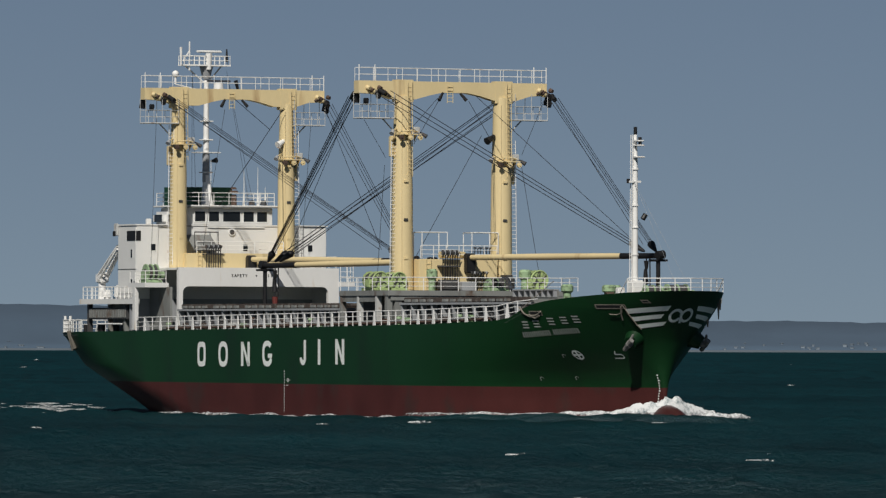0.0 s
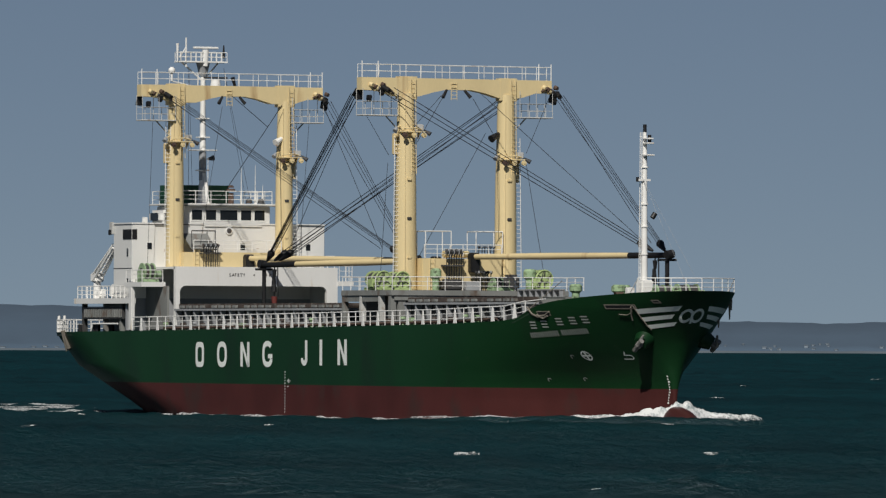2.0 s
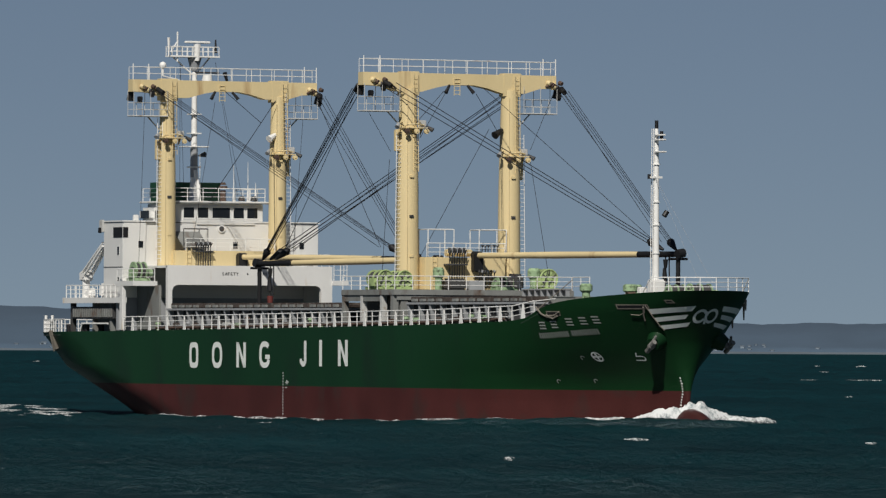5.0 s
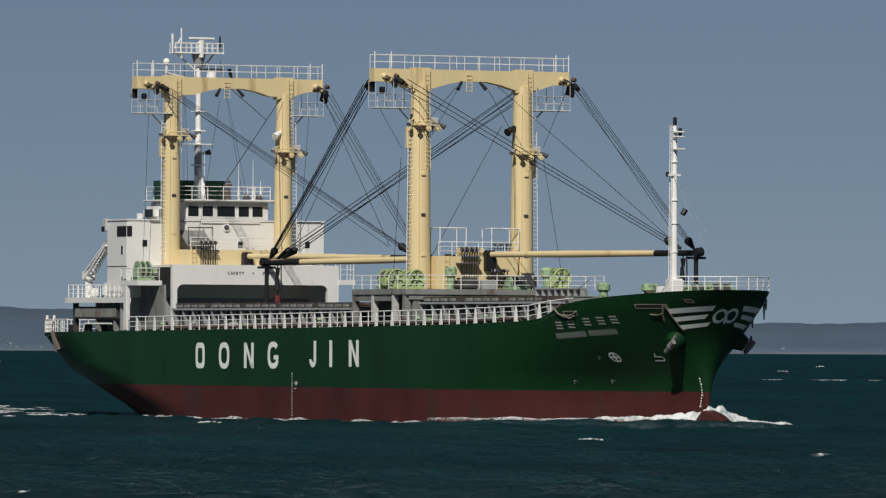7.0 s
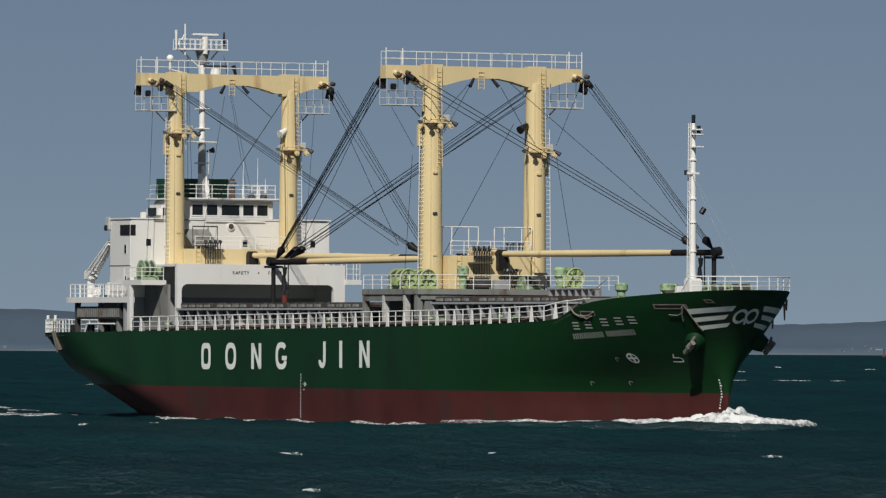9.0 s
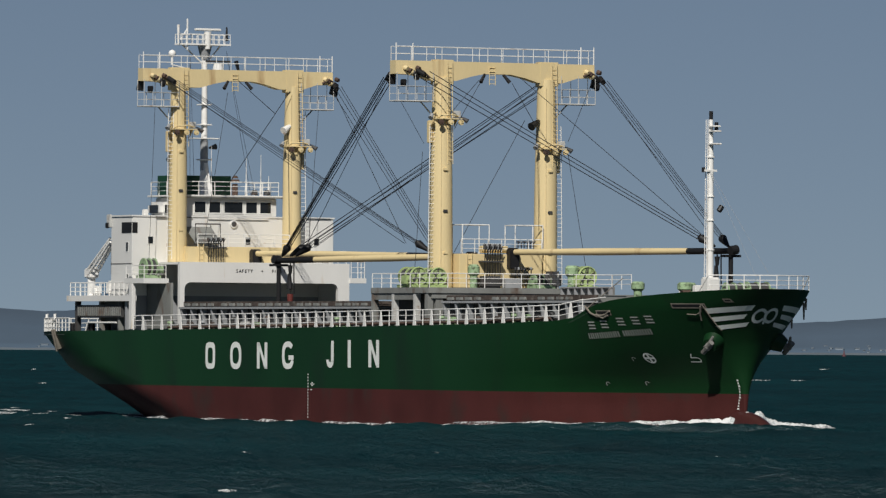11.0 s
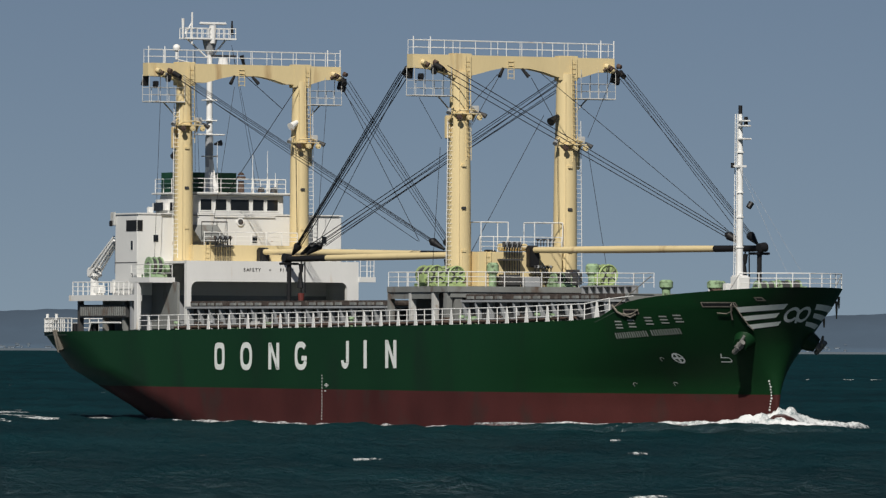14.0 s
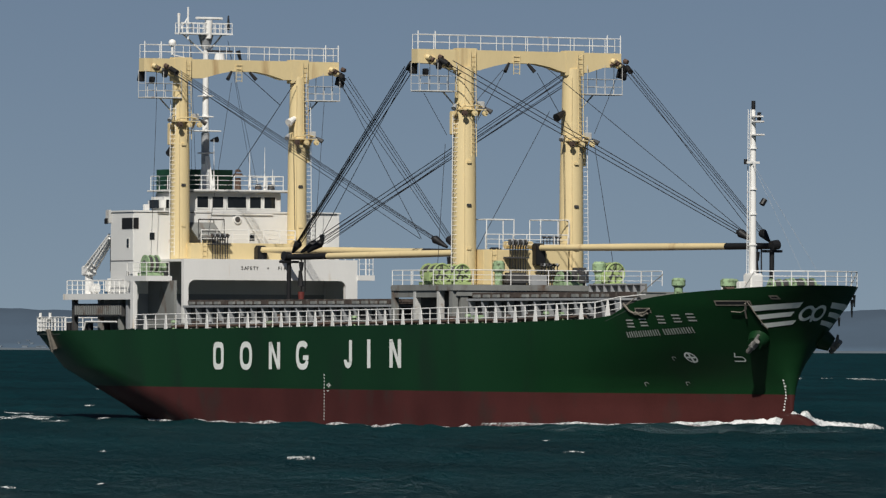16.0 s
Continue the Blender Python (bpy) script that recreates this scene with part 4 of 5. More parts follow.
def control_rack(x, y, z, h, n=7):
    """Stand of upright black levers and pipes under a small platform."""
    ob = part("control_stand", box(B(), (x - 0.4, y - 0.9, z + h * 0.62), (x + 0.4, y + 0.9, z + h * 0.66)), DKGREY, ship, "dark lever stand with upright rods")
    for i in range(n):
        yy = y - 0.65 + 1.3 * i / (n - 1)
        bm = tube(B(), (x + 0.3 + 0.1 * (i % 2), yy, z), (x + 0.3, yy, z + h), 0.04, seg=6)
        tube(bm, (x + 0.3, yy, z + h * 0.85), (x + 0.45, yy + 0.1, z + h * 1.02), 0.035, seg=6)
        part("rod", bm, BLACK, ob)
    for i in range(n):
        yy = y - 0.65 + 1.3 * i / (n - 1)
        part("valve", tube(B(), (x + 0.25, yy, z + h * 0.93), (x + 0.25, yy, z + h * 1.06), 0.11, seg=8), MIDGREY if i % 2 else DKGREY, ob)


control_rack(1.9, -0.9, FZ, 3.1)
control_rack(1.9, 1.7, FZ, 1.5, 6)
control_rack(GR + 1.5, -2.6, 12.1, 1.9)
for a in ((1.9, -0.0, 0.75), (2.4, 2.2, 0.9)):
    part("deck_cabinet", box(B(), (a[0], a[1], FZ), (a[0] + 0.7, a[1] + 1.3, FZ + a[2]), 0.04), MIDGREY, ship, "pale grey deck cabinet")
part("deck_machine", box(B(), (2.0, -2.1, FZ), (3.0, -0.4, FZ + 0.9), 0.15), DKGREY, ship, "dark deck machinery")
part("deck_machine", box(B(), (2.2, 3.3, FZ), (3.4, 4.4, FZ + 1.3), 0.2), DKGREY, ship, "dark deck machinery")
ladder("ladder", (GF + 1.3, -2.6, FZ), (GF + 1.3, -2.6, 12.6), ship, CREAM)
ladder("ladder", (GR + 1.4, -3.7, 12.1), (GR + 1.4, -3.7, 13.6), ship, CREAM)
for y0, y1 in ((-3.0, -0.75), (1.45, 3.8)):
    bm = B()
    for xx in (GF - 0.7, GF + 0.9):
        for yy in (y0, y1):
            tube(bm, (xx, yy, 12.6), (xx, yy, 14.72), 0.04, seg=6)
        tube(bm, (xx, y0, 14.72), (xx, y1, 14.72), 0.04, seg=6)
    for yy in (y0, (y0 + y1) / 2, y1):
        tube(bm, (GF - 0.7, yy, 14.72), (GF + 0.9, yy, 14.72), 0.035, seg=6)
    part("awning_frame", bm, RAILW, ship, "white tubular awning frame")
control_rack(GF + 0.5, 2.4, 12.6, 0.9, 6)
part("arch", tube(B(), (GF + 0.4, -1.2, 12.9), (GF + 0.4, 1.0, 12.9), 0.28, seg=12), CREAM, ship)

# ---- bridge front details ----
# added sheet stands in for the awning frame's cast shadow on the bridge front
bm = prism(B(), [(HX + 0.02, 15.0), (HX + 1.9, 13.75), (HX + 1.9, 13.65), (HX + 0.02, 14.9)], "y", -4.0, -1.7)
part("awning", bm, GREY, ship, "grey sloping sheet shaped as the awning frame's shadow")
for x, y in ((HX + 1.85, -3.95), (HX + 1.85, -1.75), (HX + 0.1, -3.95), (HX + 0.1, -1.75)):
    part("awning_post", tube(B(), (x, y, 13.4), (x, y, 15.2), 0.035, seg=6), DKGREY, ship)
part("awning_bar", tube(B(), (HX + 1.85, -3.95, 15.2), (HX + 1.85, -1.75, 15.2), 0.05, seg=6), DKGREY, ship)
bm = tube(B(), (HX - 0.05, 0.3, 15.25), (HX + 0.12, 0.3, 15.25), 0.32, seg=20)
bell = part("searchlight", bm, RAILW, ship, "round light on the bridge front")
part("lens", tube(B(), (HX + 0.12, 0.3, 15.25), (HX + 0.15, 0.3, 15.25), 0.22, seg=18), DKGREY, bell)
for y0, y1, z in ((-6.6, -3.4, 15.7), (-2.0, 3.3, 15.65), (4.6, 8.9, 15.8)):
    part("handrail", box(B(), (HX + 0.1, y0, z), (HX + 0.16, y1, z + 0.07)), DKGREY if y0 < -3 else RAILW, house)
winch(HX + 1.6, -7.9, 10.85, 0.75, 0.9)
for x, z in ((-45.2, 15.9),):
    part("roof_lamp", box(B(), (x, -7.2, z - 0.05), (x + 0.4, -6.8, z + 0.45), 0.05), WHITE, house)
part("wall_seam", box(B(), (-47.9, -8.63, 12.0), (HX, -8.59, 12.05)), DKGREY, house)
part("wing_wall", box(B(), (-49.2, -4.9, 15.85), (-46.4, -3.7, 17.0), 0.3), WHITE, wheel)
part("side_window", box(B(), (-48.6, -4.93, 16.1), (-47.0, -4.88, 16.75), 0.02), GLASS, wheel)
part("side_window", box(B(), (-46.4, -4.6, 16.1), (-46.36, -4.0, 16.75)), GLASS, wheel)
part("front_rail", box(B(), (HX - 0.3, -3.7, 17.33), (HX + 0.12, 4.9, 17.4)), GREY, wheel)
# motto on the gallery front, letter by letter
for i, ch in enumerate("SAFETY + FIRST"):
    if ch == " ":
        continue
    cu = bpy.data.curves.new("letter", "FONT")
    cu.body, cu.size, cu.extrude = ch, 0.36, 0.01
    tmp = new("letter", cu)
    me = bpy.data.meshes.new_from_object(tmp.evaluated_get(bpy.context.evaluated_depsgraph_get()))
    bpy.data.objects.remove(tmp)
    me.materials.clear()
    me.materials.append(BLACK)
    o = new("letter", me)
    o.parent = gal
    y = -1.85 + i * 0.25 + (0.45 if ch == "+" else 0.9 if i > 8 else 0)
    o.matrix_basis = Matrix(((0, 0, 1, -39.08), (1, 0, 0, y), (0, 1, 0, 11.36), (0, 0, 0, 1)))

# ---- monkey island and radar mast ----
for y, h in ((-1.2, 3.9), (1.9, 3.0), (3.2, 3.3), (3.9, 1.6)):
    bm = tube(B(), (-45.0, y, 17.55), (-45.0, y, 17.55 + h), 0.05, 0.015, 6)
    tube(bm, (-45.0, y, 17.55), (-45.0, y, 18.6), 0.13, 0.05, 8)
    part("whip_antenna", bm, RAILW, ship)
bm = tube(B(), (-46.0, 1.4, 17.55), (-46.0, 1.4, 18.5), 0.26, 0.22, 14)
tube(bm, (-46.0, 1.4, 18.6), (-46.0, 1.4, 18.85), 0.42, 0.32, 14)
tube(bm, (-46.0, 1.4, 18.95), (-46.0, 1.4, 19.15), 0.28, 0.15, 14)
part("compass_binnacle", bm, RUST, ship, "brown covered compass binnacle", True)
for y in (2.5, 3.6):
    part("deck_lamp", tube(B(), (-44.7, y, 17.6), (-44.7, y, 18.0), 0.3, 0.2, 12), DKGREY, ship)

mx, my = -48.8, 0.0
part("top_platform", box(B(), (mx - 0.6, my - 2.4, 29.6), (mx + 0.7, my + 2.0, 29.72)), RAILW, rmast)
railing("top_platform_rail", [(mx - 0.55, my - 2.35, 29.72), (mx + 0.65, my - 2.35, 29.72), (mx + 0.65, my + 1.95, 29.72), (mx - 0.55, my + 1.95, 29.72), (mx - 0.55, my - 2.35, 29.72)], 0.75, 0.5, 0.028, 2)
for y0 in (-2.0, 1.4):
    part("platform_strut", tube(B(), (mx, my, 28.0), (mx, my + y0, 29.62), 0.07, seg=8), RAILW, rmast)
part("mast_head", tube(B(), (mx, my, 28.5), (mx, my, 29.62), 0.32, 0.6, 12), MIDGREY, rmast)
part("radar_pedestal", tube(B(), (mx + 0.5, my, 29.3), (mx + 0.5, my, 30.7), 0.22, 0.3, 12), RAILW, rmast)
part("radar_scanner", box(B(), (mx + 0.4, my - 1.15, 30.75), (mx + 0.7, my + 1.15, 30.95), 0.05), RAILW, rmast, "white bar radar scanner")
part("flag_pole", tube(B(), (mx + 0.5, my - 1.8, 29.2), (mx + 0.5, my - 1.8, 31.7), 0.07, seg=6), RAILW, rmast)
part("pole_brace", tube(B(), (mx + 0.5, my - 2.4, 30.0), (mx + 0.5, my - 1.8, 30.9), 0.06, seg=6), RAILW, rmast)
part("anemometer", tube(B(), (mx + 0.5, my - 2.6, 29.6), (mx + 0.5, my - 2.6, 31.2), 0.06, 0.12, 8), RAILW, rmast)
part("black_ball", tube(B(), (mx + 0.5, my + 1.7, 30.0), (mx + 0.5, my + 1.7, 31.1), 0.14, 0.06, 8), BLACK, rmast)
part("lower_bracket", box(B(), (mx, my, 27.1), (mx + 0.9, my + 1.7, 27.25)), RAILW, rmast)
part("radar_dome", tube(B(), (mx + 0.6, my + 0.9, 27.3), (mx + 0.6, my + 0.9, 28.2), 0.5, 0.35, 14), RAILW, rmast)
part("radar_scanner", box(B(), (mx + 0.5, my - 0.2, 28.25), (mx + 0.75, my + 2.0, 28.4), 0.04), DKGREY, rmast)
bm = B()
bmesh.ops.create_uvsphere(bm, u_segments=12, v_segments=8, radius=0.3, matrix=pose(mx, my - 2.9, 28.9))
tube(bm, (mx, my - 2.9, 28.0), (mx, my - 2.9, 28.7), 0.1, seg=8)
tube(bm, (mx, my - 2.9, 28.0), (mx, my, 27.4), 0.06, seg=6)
part("satellite_dome", bm, RAILW, rmast, smooth=True)
for z, w in ((24.8, 0.5), (23.2, 0.5), (22.1, 1.2), (20.4, 0.5)):
    part("mast_band", box(B(), (mx - 0.4, my - w, z), (mx + 0.4, my + w, z + 0.1), 0.02), RAILW, rmast)
for y in (0.35,):
    part("horn", tube(B(), (mx + 0.2, my + y, 21.4), (mx + 0.7, my + y + 0.35, 21.5), 0.08, 0.24, 12), DKGREY, rmast)
part("mast_base", tube(B(), (mx, my, 19.6), (mx, my, 22.0), 0.31, seg=14), MIDGREY, rmast)
for y in (-2.2, 3.2):
    for k in (0, 0.4):
        part("signal_halyard", tube(B(), (mx, my + y * 0.6, 29.2), (mx + 2.0, my + y + k, 17.6), 0.015, seg=4), WIRE, ship)
part("signal_shape", tube(B(), (mx + 0.6, my + 2.9, 27.0), (mx + 0.6, my + 2.5, 28.4), 0.05, 0.2, 6), BLACK, rmast)
part("exhaust_pipe", tube(B(), (-52.0, -1.0, 19.0), (-52.2, -1.0, 20.6), 0.35, seg=14), BLACK, fun, "black exhaust pipe")
part("exhaust_hood", tube(B(), (-52.0, -1.3, 20.4), (-51.6, -1.3, 20.9), 0.5, 0.35, 12), BLACK, fun)
for z in (16.9, 18.2):
    part("casing_band", box(B(), (-53.06, -2.16, z), (-49.94, 3.06, z + 0.07)), FUNNEL, fun)

# ---- poop: provision crane and gear ----
crane = part("provision_crane", tube(B(), (-53.0, -7.9, 9.48), (-53.0, -7.9, 11.2), 0.35, 0.3, 14), RAILW, ship, "white provision crane with lattice jib")
part("crane_head", box(B(), (-53.6, -8.3, 10.9), (-52.4, -7.5, 11.7), 0.1), RAILW, crane)
a, b = Vector((-53.0, -7.9, 11.3)), Vector((-48.7, -8.1, 13.9))
for off in ((0, -0.28, -0.18), (0, 0.28, -0.18), (0, -0.28, 0.22), (0, 0.28, 0.22)):
    part("jib_chord", tube(B(), a + Vector(off) * 1.3, b + Vector(off) * 0.7, 0.1, seg=6), RAILW, crane)
for i in range(10):
    p, q = a + (b - a) * i / 10, a + (b - a) * (i + 1) / 10
    bm = tube(B(), p + Vector((0, -0.28, -0.18)), q + Vector((0, -0.28, 0.2)), 0.04, seg=5)
    tube(bm, p + Vector((0, -0.28, 0.2)), p + Vector((0, 0.28, 0.2)), 0.04, seg=5)
    part("jib_brace", bm, RAILW, crane)
part("crane_wire", tube(B(), (-48.9, -8.1, 13.8), (-48.9, -8.1, 11.2), 0.025, seg=5), WIRE, crane)
part("covered_gear", box(B(), (-50.6, -8.2, 9.48), (-49.6, -7.4, 10.6), 0.2), BLUE, ship, "blue covered deck gear")
part("covered_gear", box(B(), (-49.4, -8.4, 9.48), (-48.4, -7.2, 10.7), 0.2), RAILW, ship, "white covered deck gear")
part("covered_gear", box(B(), (-52.2, -8.4, 9.48), (-51.2, -7.6, 10.3), 0.2), RAILW, ship, "white covered deck gear")
lad = part("accommodation_ladder", box(B(), (-53.6, -8.95, 7.75), (-45.0, -8.75, 8.75), 0.03), DKGREY, ship, "stowed dark gangway ladder")
for i in range(22):
    part("tread", box(B(), (-53.2 + i * 0.37, -9.03, 7.9), (-53.05 + i * 0.37, -8.93, 8.6)), GREY, lad)
for x in (-54.0, -49.5, -46.0):
    part("deck_post", box(B(), (x - 0.2, -8.8, 6.6), (x + 0.2, -8.4, 9.1), 0.04), DKGREY if x < -50 else GREY, ship)
for x, y in ((-55.6, -8.3), (-52.8, -8.2), (-50.5, -7.9)):
    bm = tube(B(), (x, y, 6.6), (x, y, 7.3), 0.22, seg=10)
    tube(bm, (x + 0.7, y, 6.6), (x + 0.7, y, 7.3), 0.22, seg=10)
    box(bm, (x - 0.3, y - 0.3, 6.6), (x + 1.0, y + 0.3, 6.7))
    part("mooring_bitts", bm, BLACK, ship, "black double mooring bitts")

# ---- loose rigging ----
for a, b, r in (((GF + 0.75, -8.1, 23.7), (GF + 0.75, -6.2, 20.7), 0.02), ((GF + 0.15, -6.0, 20.1), (GF + 0.15, -6.6, 11.2), 0.02),
                ((GF + 0.85, 7.92, 25.5), (GF + 0.85, 5.9, 21.0), 0.02), ((GF + 1.15, 5.7, 20.4), (GF + 1.4, 7.2, 11.6), 0.02),
                ((GF + 0.55, -1.5, 25.5), (GF + 0.6, -4.0, 22.9), 0.022), ((GF + 0.55, -1.35, 25.4), (GF + 0.6, -3.6, 21.8), 0.022), ((GF + 0.75, 1.2, 25.3), (GF + 0.75, 3.0, 22.5), 0.024),
                ((GR + 0.9, -0.32, 26.62), (GR + 0.9, 2.99, 24.06), 0.028), ((GR + 0.9, 4.35, 25.9), (HX + 0.4, -1.0, 17.5), 0.03),
                ((GR + 0.6, 7.0, 24.4), (GR + 1.0, 5.9, 12.2), 0.018), ((GR + 0.6, 4.3, 22.6), (GR + 0.8, 4.4, 13.3), 0.018),
                ((GR + 0.9, -1.2, 25.7), (GR + 1.4, -3.4, 14.0), 0.018), ((GR + 0.5, -7.4, 24.6), (HX + 1.6, -7.9, 12.0), 0.018),
                ((GF - 0.6, 3.0, 22.6), (GF - 1.0, -2.8, 12.5), 0.022), ((GF + 0.6, 3.4, 22.8), (GF + 1.0, 3.4, 14.0), 0.02)):
    part("running_wire", tube(B(), a, b, r, seg=5), WIRE, ship)
for x, y, z in ((GF + 0.3, 3.2, 22.3), (GR + 0.3, 4.2, 22.9)):
    bm = tube(B(), (x, y + 0.5, z + 0.25), (x + 0.3, y - 0.3, z - 0.2), 0.15, 0.32, 12)
    part("cargo_block", bm, BLACK if x > -10 else RAILW, ship)

# ---- fittings along the main deck ----
rng = random.Random(3)
for k, (y, z, r, m) in enumerate(((-8.3, 7.2, 0.09, RUST), (-8.1, 7.35, 0.07, MIDGREY), (-7.8, 7.15, 0.1, DKGREY))):
    part("deck_pipe", sweep(B(), [(x, y, z + (sheer(x) - 7.0)) for x in (-38, -20, -6, 5, 16, 25)], r, 8), m, ship)
for k in range(34):
    x = -38 + k * 1.9 + rng.uniform(-0.5, 0.5)
    z = sheer(x)
    if -5 < x < 5:
        continue
    w, h = rng.uniform(0.2, 0.6), rng.uniform(0.3, 0.85)
    m = rng.choice((RUST, MIDGREY, DKGREY, HATCH, LTGREEN, RAILG))
    if k % 3 == 0:
        bm = tube(B(), (x, -8.0, z - 0.1), (x, -8.0, z + h), 0.13, seg=10)
        tube(bm, (x, -8.0, z + h), (x, -8.0, z + h + 0.18), 0.24, 0.2, 10)
        part("deck_vent", bm, m, ship)
    else:
        part("deck_fitting", box(B(), (x - w, -8.3, z - 0.1), (x + w, -7.9, z + h * 0.7), 0.05), m, ship)
bm = box(B(), (-48.4, -8.8, 14.9), (-47.7, -8.6, 15.95), 0.05)
screen = part("sidelight_screen", bm, RAILG, ship)
part("sidelight", box(B(), (-48.3, -8.95, 14.85), (-47.95, -8.75, 15.3), 0.04), BLACK, screen)


# ---- sea ----
HOR = 4560.0
VIEW = radians(152.9)


def waves():
    rng = np.random.default_rng(5)
    out = []
    for k in range(26):
        ln = 1.6 * 1.1 ** k * rng.uniform(0.9, 1.1)
        d = radians(115) + rng.normal(0, 0.5)
        out.append((2 * math.pi / min(ln, 30) * math.cos(d), 2 * math.pi / min(ln, 30) * math.sin(d), 0.013 * min(ln, 8) ** 0.6, rng.uniform(0, 6.28)))
    return out


def sea():
    az = [VIEW + radians(6.5) * (i / 260 - 1) for i in range(521)]
    az += [az[-1] + (2 * math.pi - radians(13)) * (i + 1) / 61 for i in range(60)]
    rs, r = [0.02], 0.02
    while r < HOR:
        r += max(1.0, min(r * r / 95000, 45)) if r > 230 else 12
        rs.append(min(r, HOR))
    az, rs = np.array(az), np.array(rs)
    X = EYE[0] + np.outer(rs, np.cos(az))
    Y = EYE[1] + np.outer(rs, np.sin(az))
    Z = np.zeros_like(X)
    for kx, ky, a, ph in waves():
        Z += a * np.sin(kx * X + ky * Y + ph)
    Z = Z + 0.25 * Z * np.abs(Z) / 0.2 * 0.3
    Z *= np.clip((HOR - rs) / 1500, 0, 1)[:, None]
    Z -= 0.2
    na, nr = len(az), len(rs)
    verts = np.stack([X.ravel(), Y.ravel(), Z.ravel()], 1)
    i = np.arange(nr - 1)[:, None] * na
    j = np.arange(na)[None, :]
    k = (j + 1) % na
    faces = np.stack([i + j, i + na + j, i + na + k, i + k], 2).reshape(-1, 4)
    me = bpy.data.meshes.new("water")
    me.from_pydata(verts.tolist(), [], faces.tolist())
    me.shade_smooth()
    m = bpy.data.materials.new("sea_water")
    m.use_nodes = True
    n, l = m.node_tree.nodes, m.node_tree.links
    n.remove(n["Principled BSDF"])
    body = n.new("ShaderNodeBsdfDiffuse")
    body.inputs["Color"].default_value = (0.0055, 0.0185, 0.0215, 1)
    shine = n.new("ShaderNodeBsdfGlossy")
    shine.inputs["Roughness"].default_value = 0.28
    mix = n.new("ShaderNodeMixShader")
    mix.inputs["Fac"].default_value = 0.07
    l.new(body.outputs[0], mix.inputs[1])
    l.new(shine.outputs[0], mix.inputs[2])
    l.new(mix.outputs[0], n["Material Output"].inputs["Surface"])
    co = n.new("ShaderNodeTexCoord")
    nz = n.new("ShaderNodeTexNoise")
    nz.inputs["Scale"].default_value, nz.inputs["Detail"].default_value = 0.9, 8
    nz.inputs["Roughness"].default_value = 0.62
    l.new(co.outputs["Object"], nz.inputs["Vector"])
    mp = n.new("ShaderNodeMapping")
    mp.inputs["Rotation"].default_value, mp.inputs["Scale"].default_value = (0, 0, -VIEW), (0.35, 1.0, 1)
    l.new(co.outputs["Object"], mp.inputs["Vector"])
    drift = n.new("ShaderNodeTexNoise")
    drift.inputs["Scale"].default_value, drift.inputs["Detail"].default_value = 0.035, 9
    drift.inputs["Roughness"].default_value = 0.65
    l.new(mp.outputs["Vector"], drift.inputs["Vector"])
    tone = n.new("ShaderNodeValToRGB")
    tone.color_ramp.elements[0].position, tone.color_ramp.elements[0].color = 0.34, (0.0005, 0.0158, 0.0195, 1)
    tone.color_ramp.elements[1].position, tone.color_ramp.elements[1].color = 0.66, (0.0022, 0.0335, 0.0400, 1)
    l.new(drift.outputs["Fac"], tone.inputs["Fac"])
    l.new(tone.outputs["Color"], body.inputs["Color"])
    bp = n.new("ShaderNodeBump")
    bp.inputs["Strength"].default_value, bp.inputs["Distance"].default_value = 1.0, 0.8
    l.new(nz.outputs["Fac"], bp.inputs["Height"])
    l.new(bp.outputs["Normal"], body.inputs["Normal"])
    l.new(bp.outputs["Normal"], shine.inputs["Normal"])
    me.materials.append(m)
    return tagged(new("water", me), "dark teal choppy sea surface", "sea", kind="structure")


sea()


# ---- far shore ----
def far_point(px, r=4590):
    """A place on the far shore: px in degrees to the left of the axis VIEW."""
    a = VIEW + radians(px)
    return EYE[0] + r * math.cos(a), EYE[1] + r * math.sin(a)


# distance haze is put into the hills' blue-grey base colour
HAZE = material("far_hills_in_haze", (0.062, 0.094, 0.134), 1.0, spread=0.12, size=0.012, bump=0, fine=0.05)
RIDGE = [(-9, 22), (-5.5, 26), (-4.3, 25), (-3.7, 22.5), (-2.8, 18.5), (-2.0, 17), (-1.3, 18.6), (-0.4, 17), (0.8, 21), (1.9, 24), (2.5, 23.4), (3.3, 25.5), (4.5, 27), (6, 22), (9, 25)]
bm = B()
prev = None
for i in range(361):
    d = -9 + 18 * i / 360
    h = lerp(d, RIDGE) + 1.1 * noise.noise((d * 2.2, 1.7, 0)) + 0.7 * noise.noise((d * 9, 0.7, 0))
    cur = []
    for r, z in ((4590, -2), (4590, 0.9), (4620, 4 + noise.noise((d * 6, 4, 0))), (4650, h * 0.55 + 2 * noise.noise((d * 3, 8, 0))), (4720, h), (4760, h * 0.5)):
        cur.append(bm.verts.new((*far_point(d, r), z)))
    if prev:
        for k in range(5):
            bm.faces.new((prev[k], cur[k], cur[k + 1], prev[k + 1]))
    prev = cur
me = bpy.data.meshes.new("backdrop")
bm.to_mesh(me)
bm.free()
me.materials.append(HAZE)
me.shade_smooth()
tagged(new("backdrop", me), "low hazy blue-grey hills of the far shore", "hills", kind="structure")

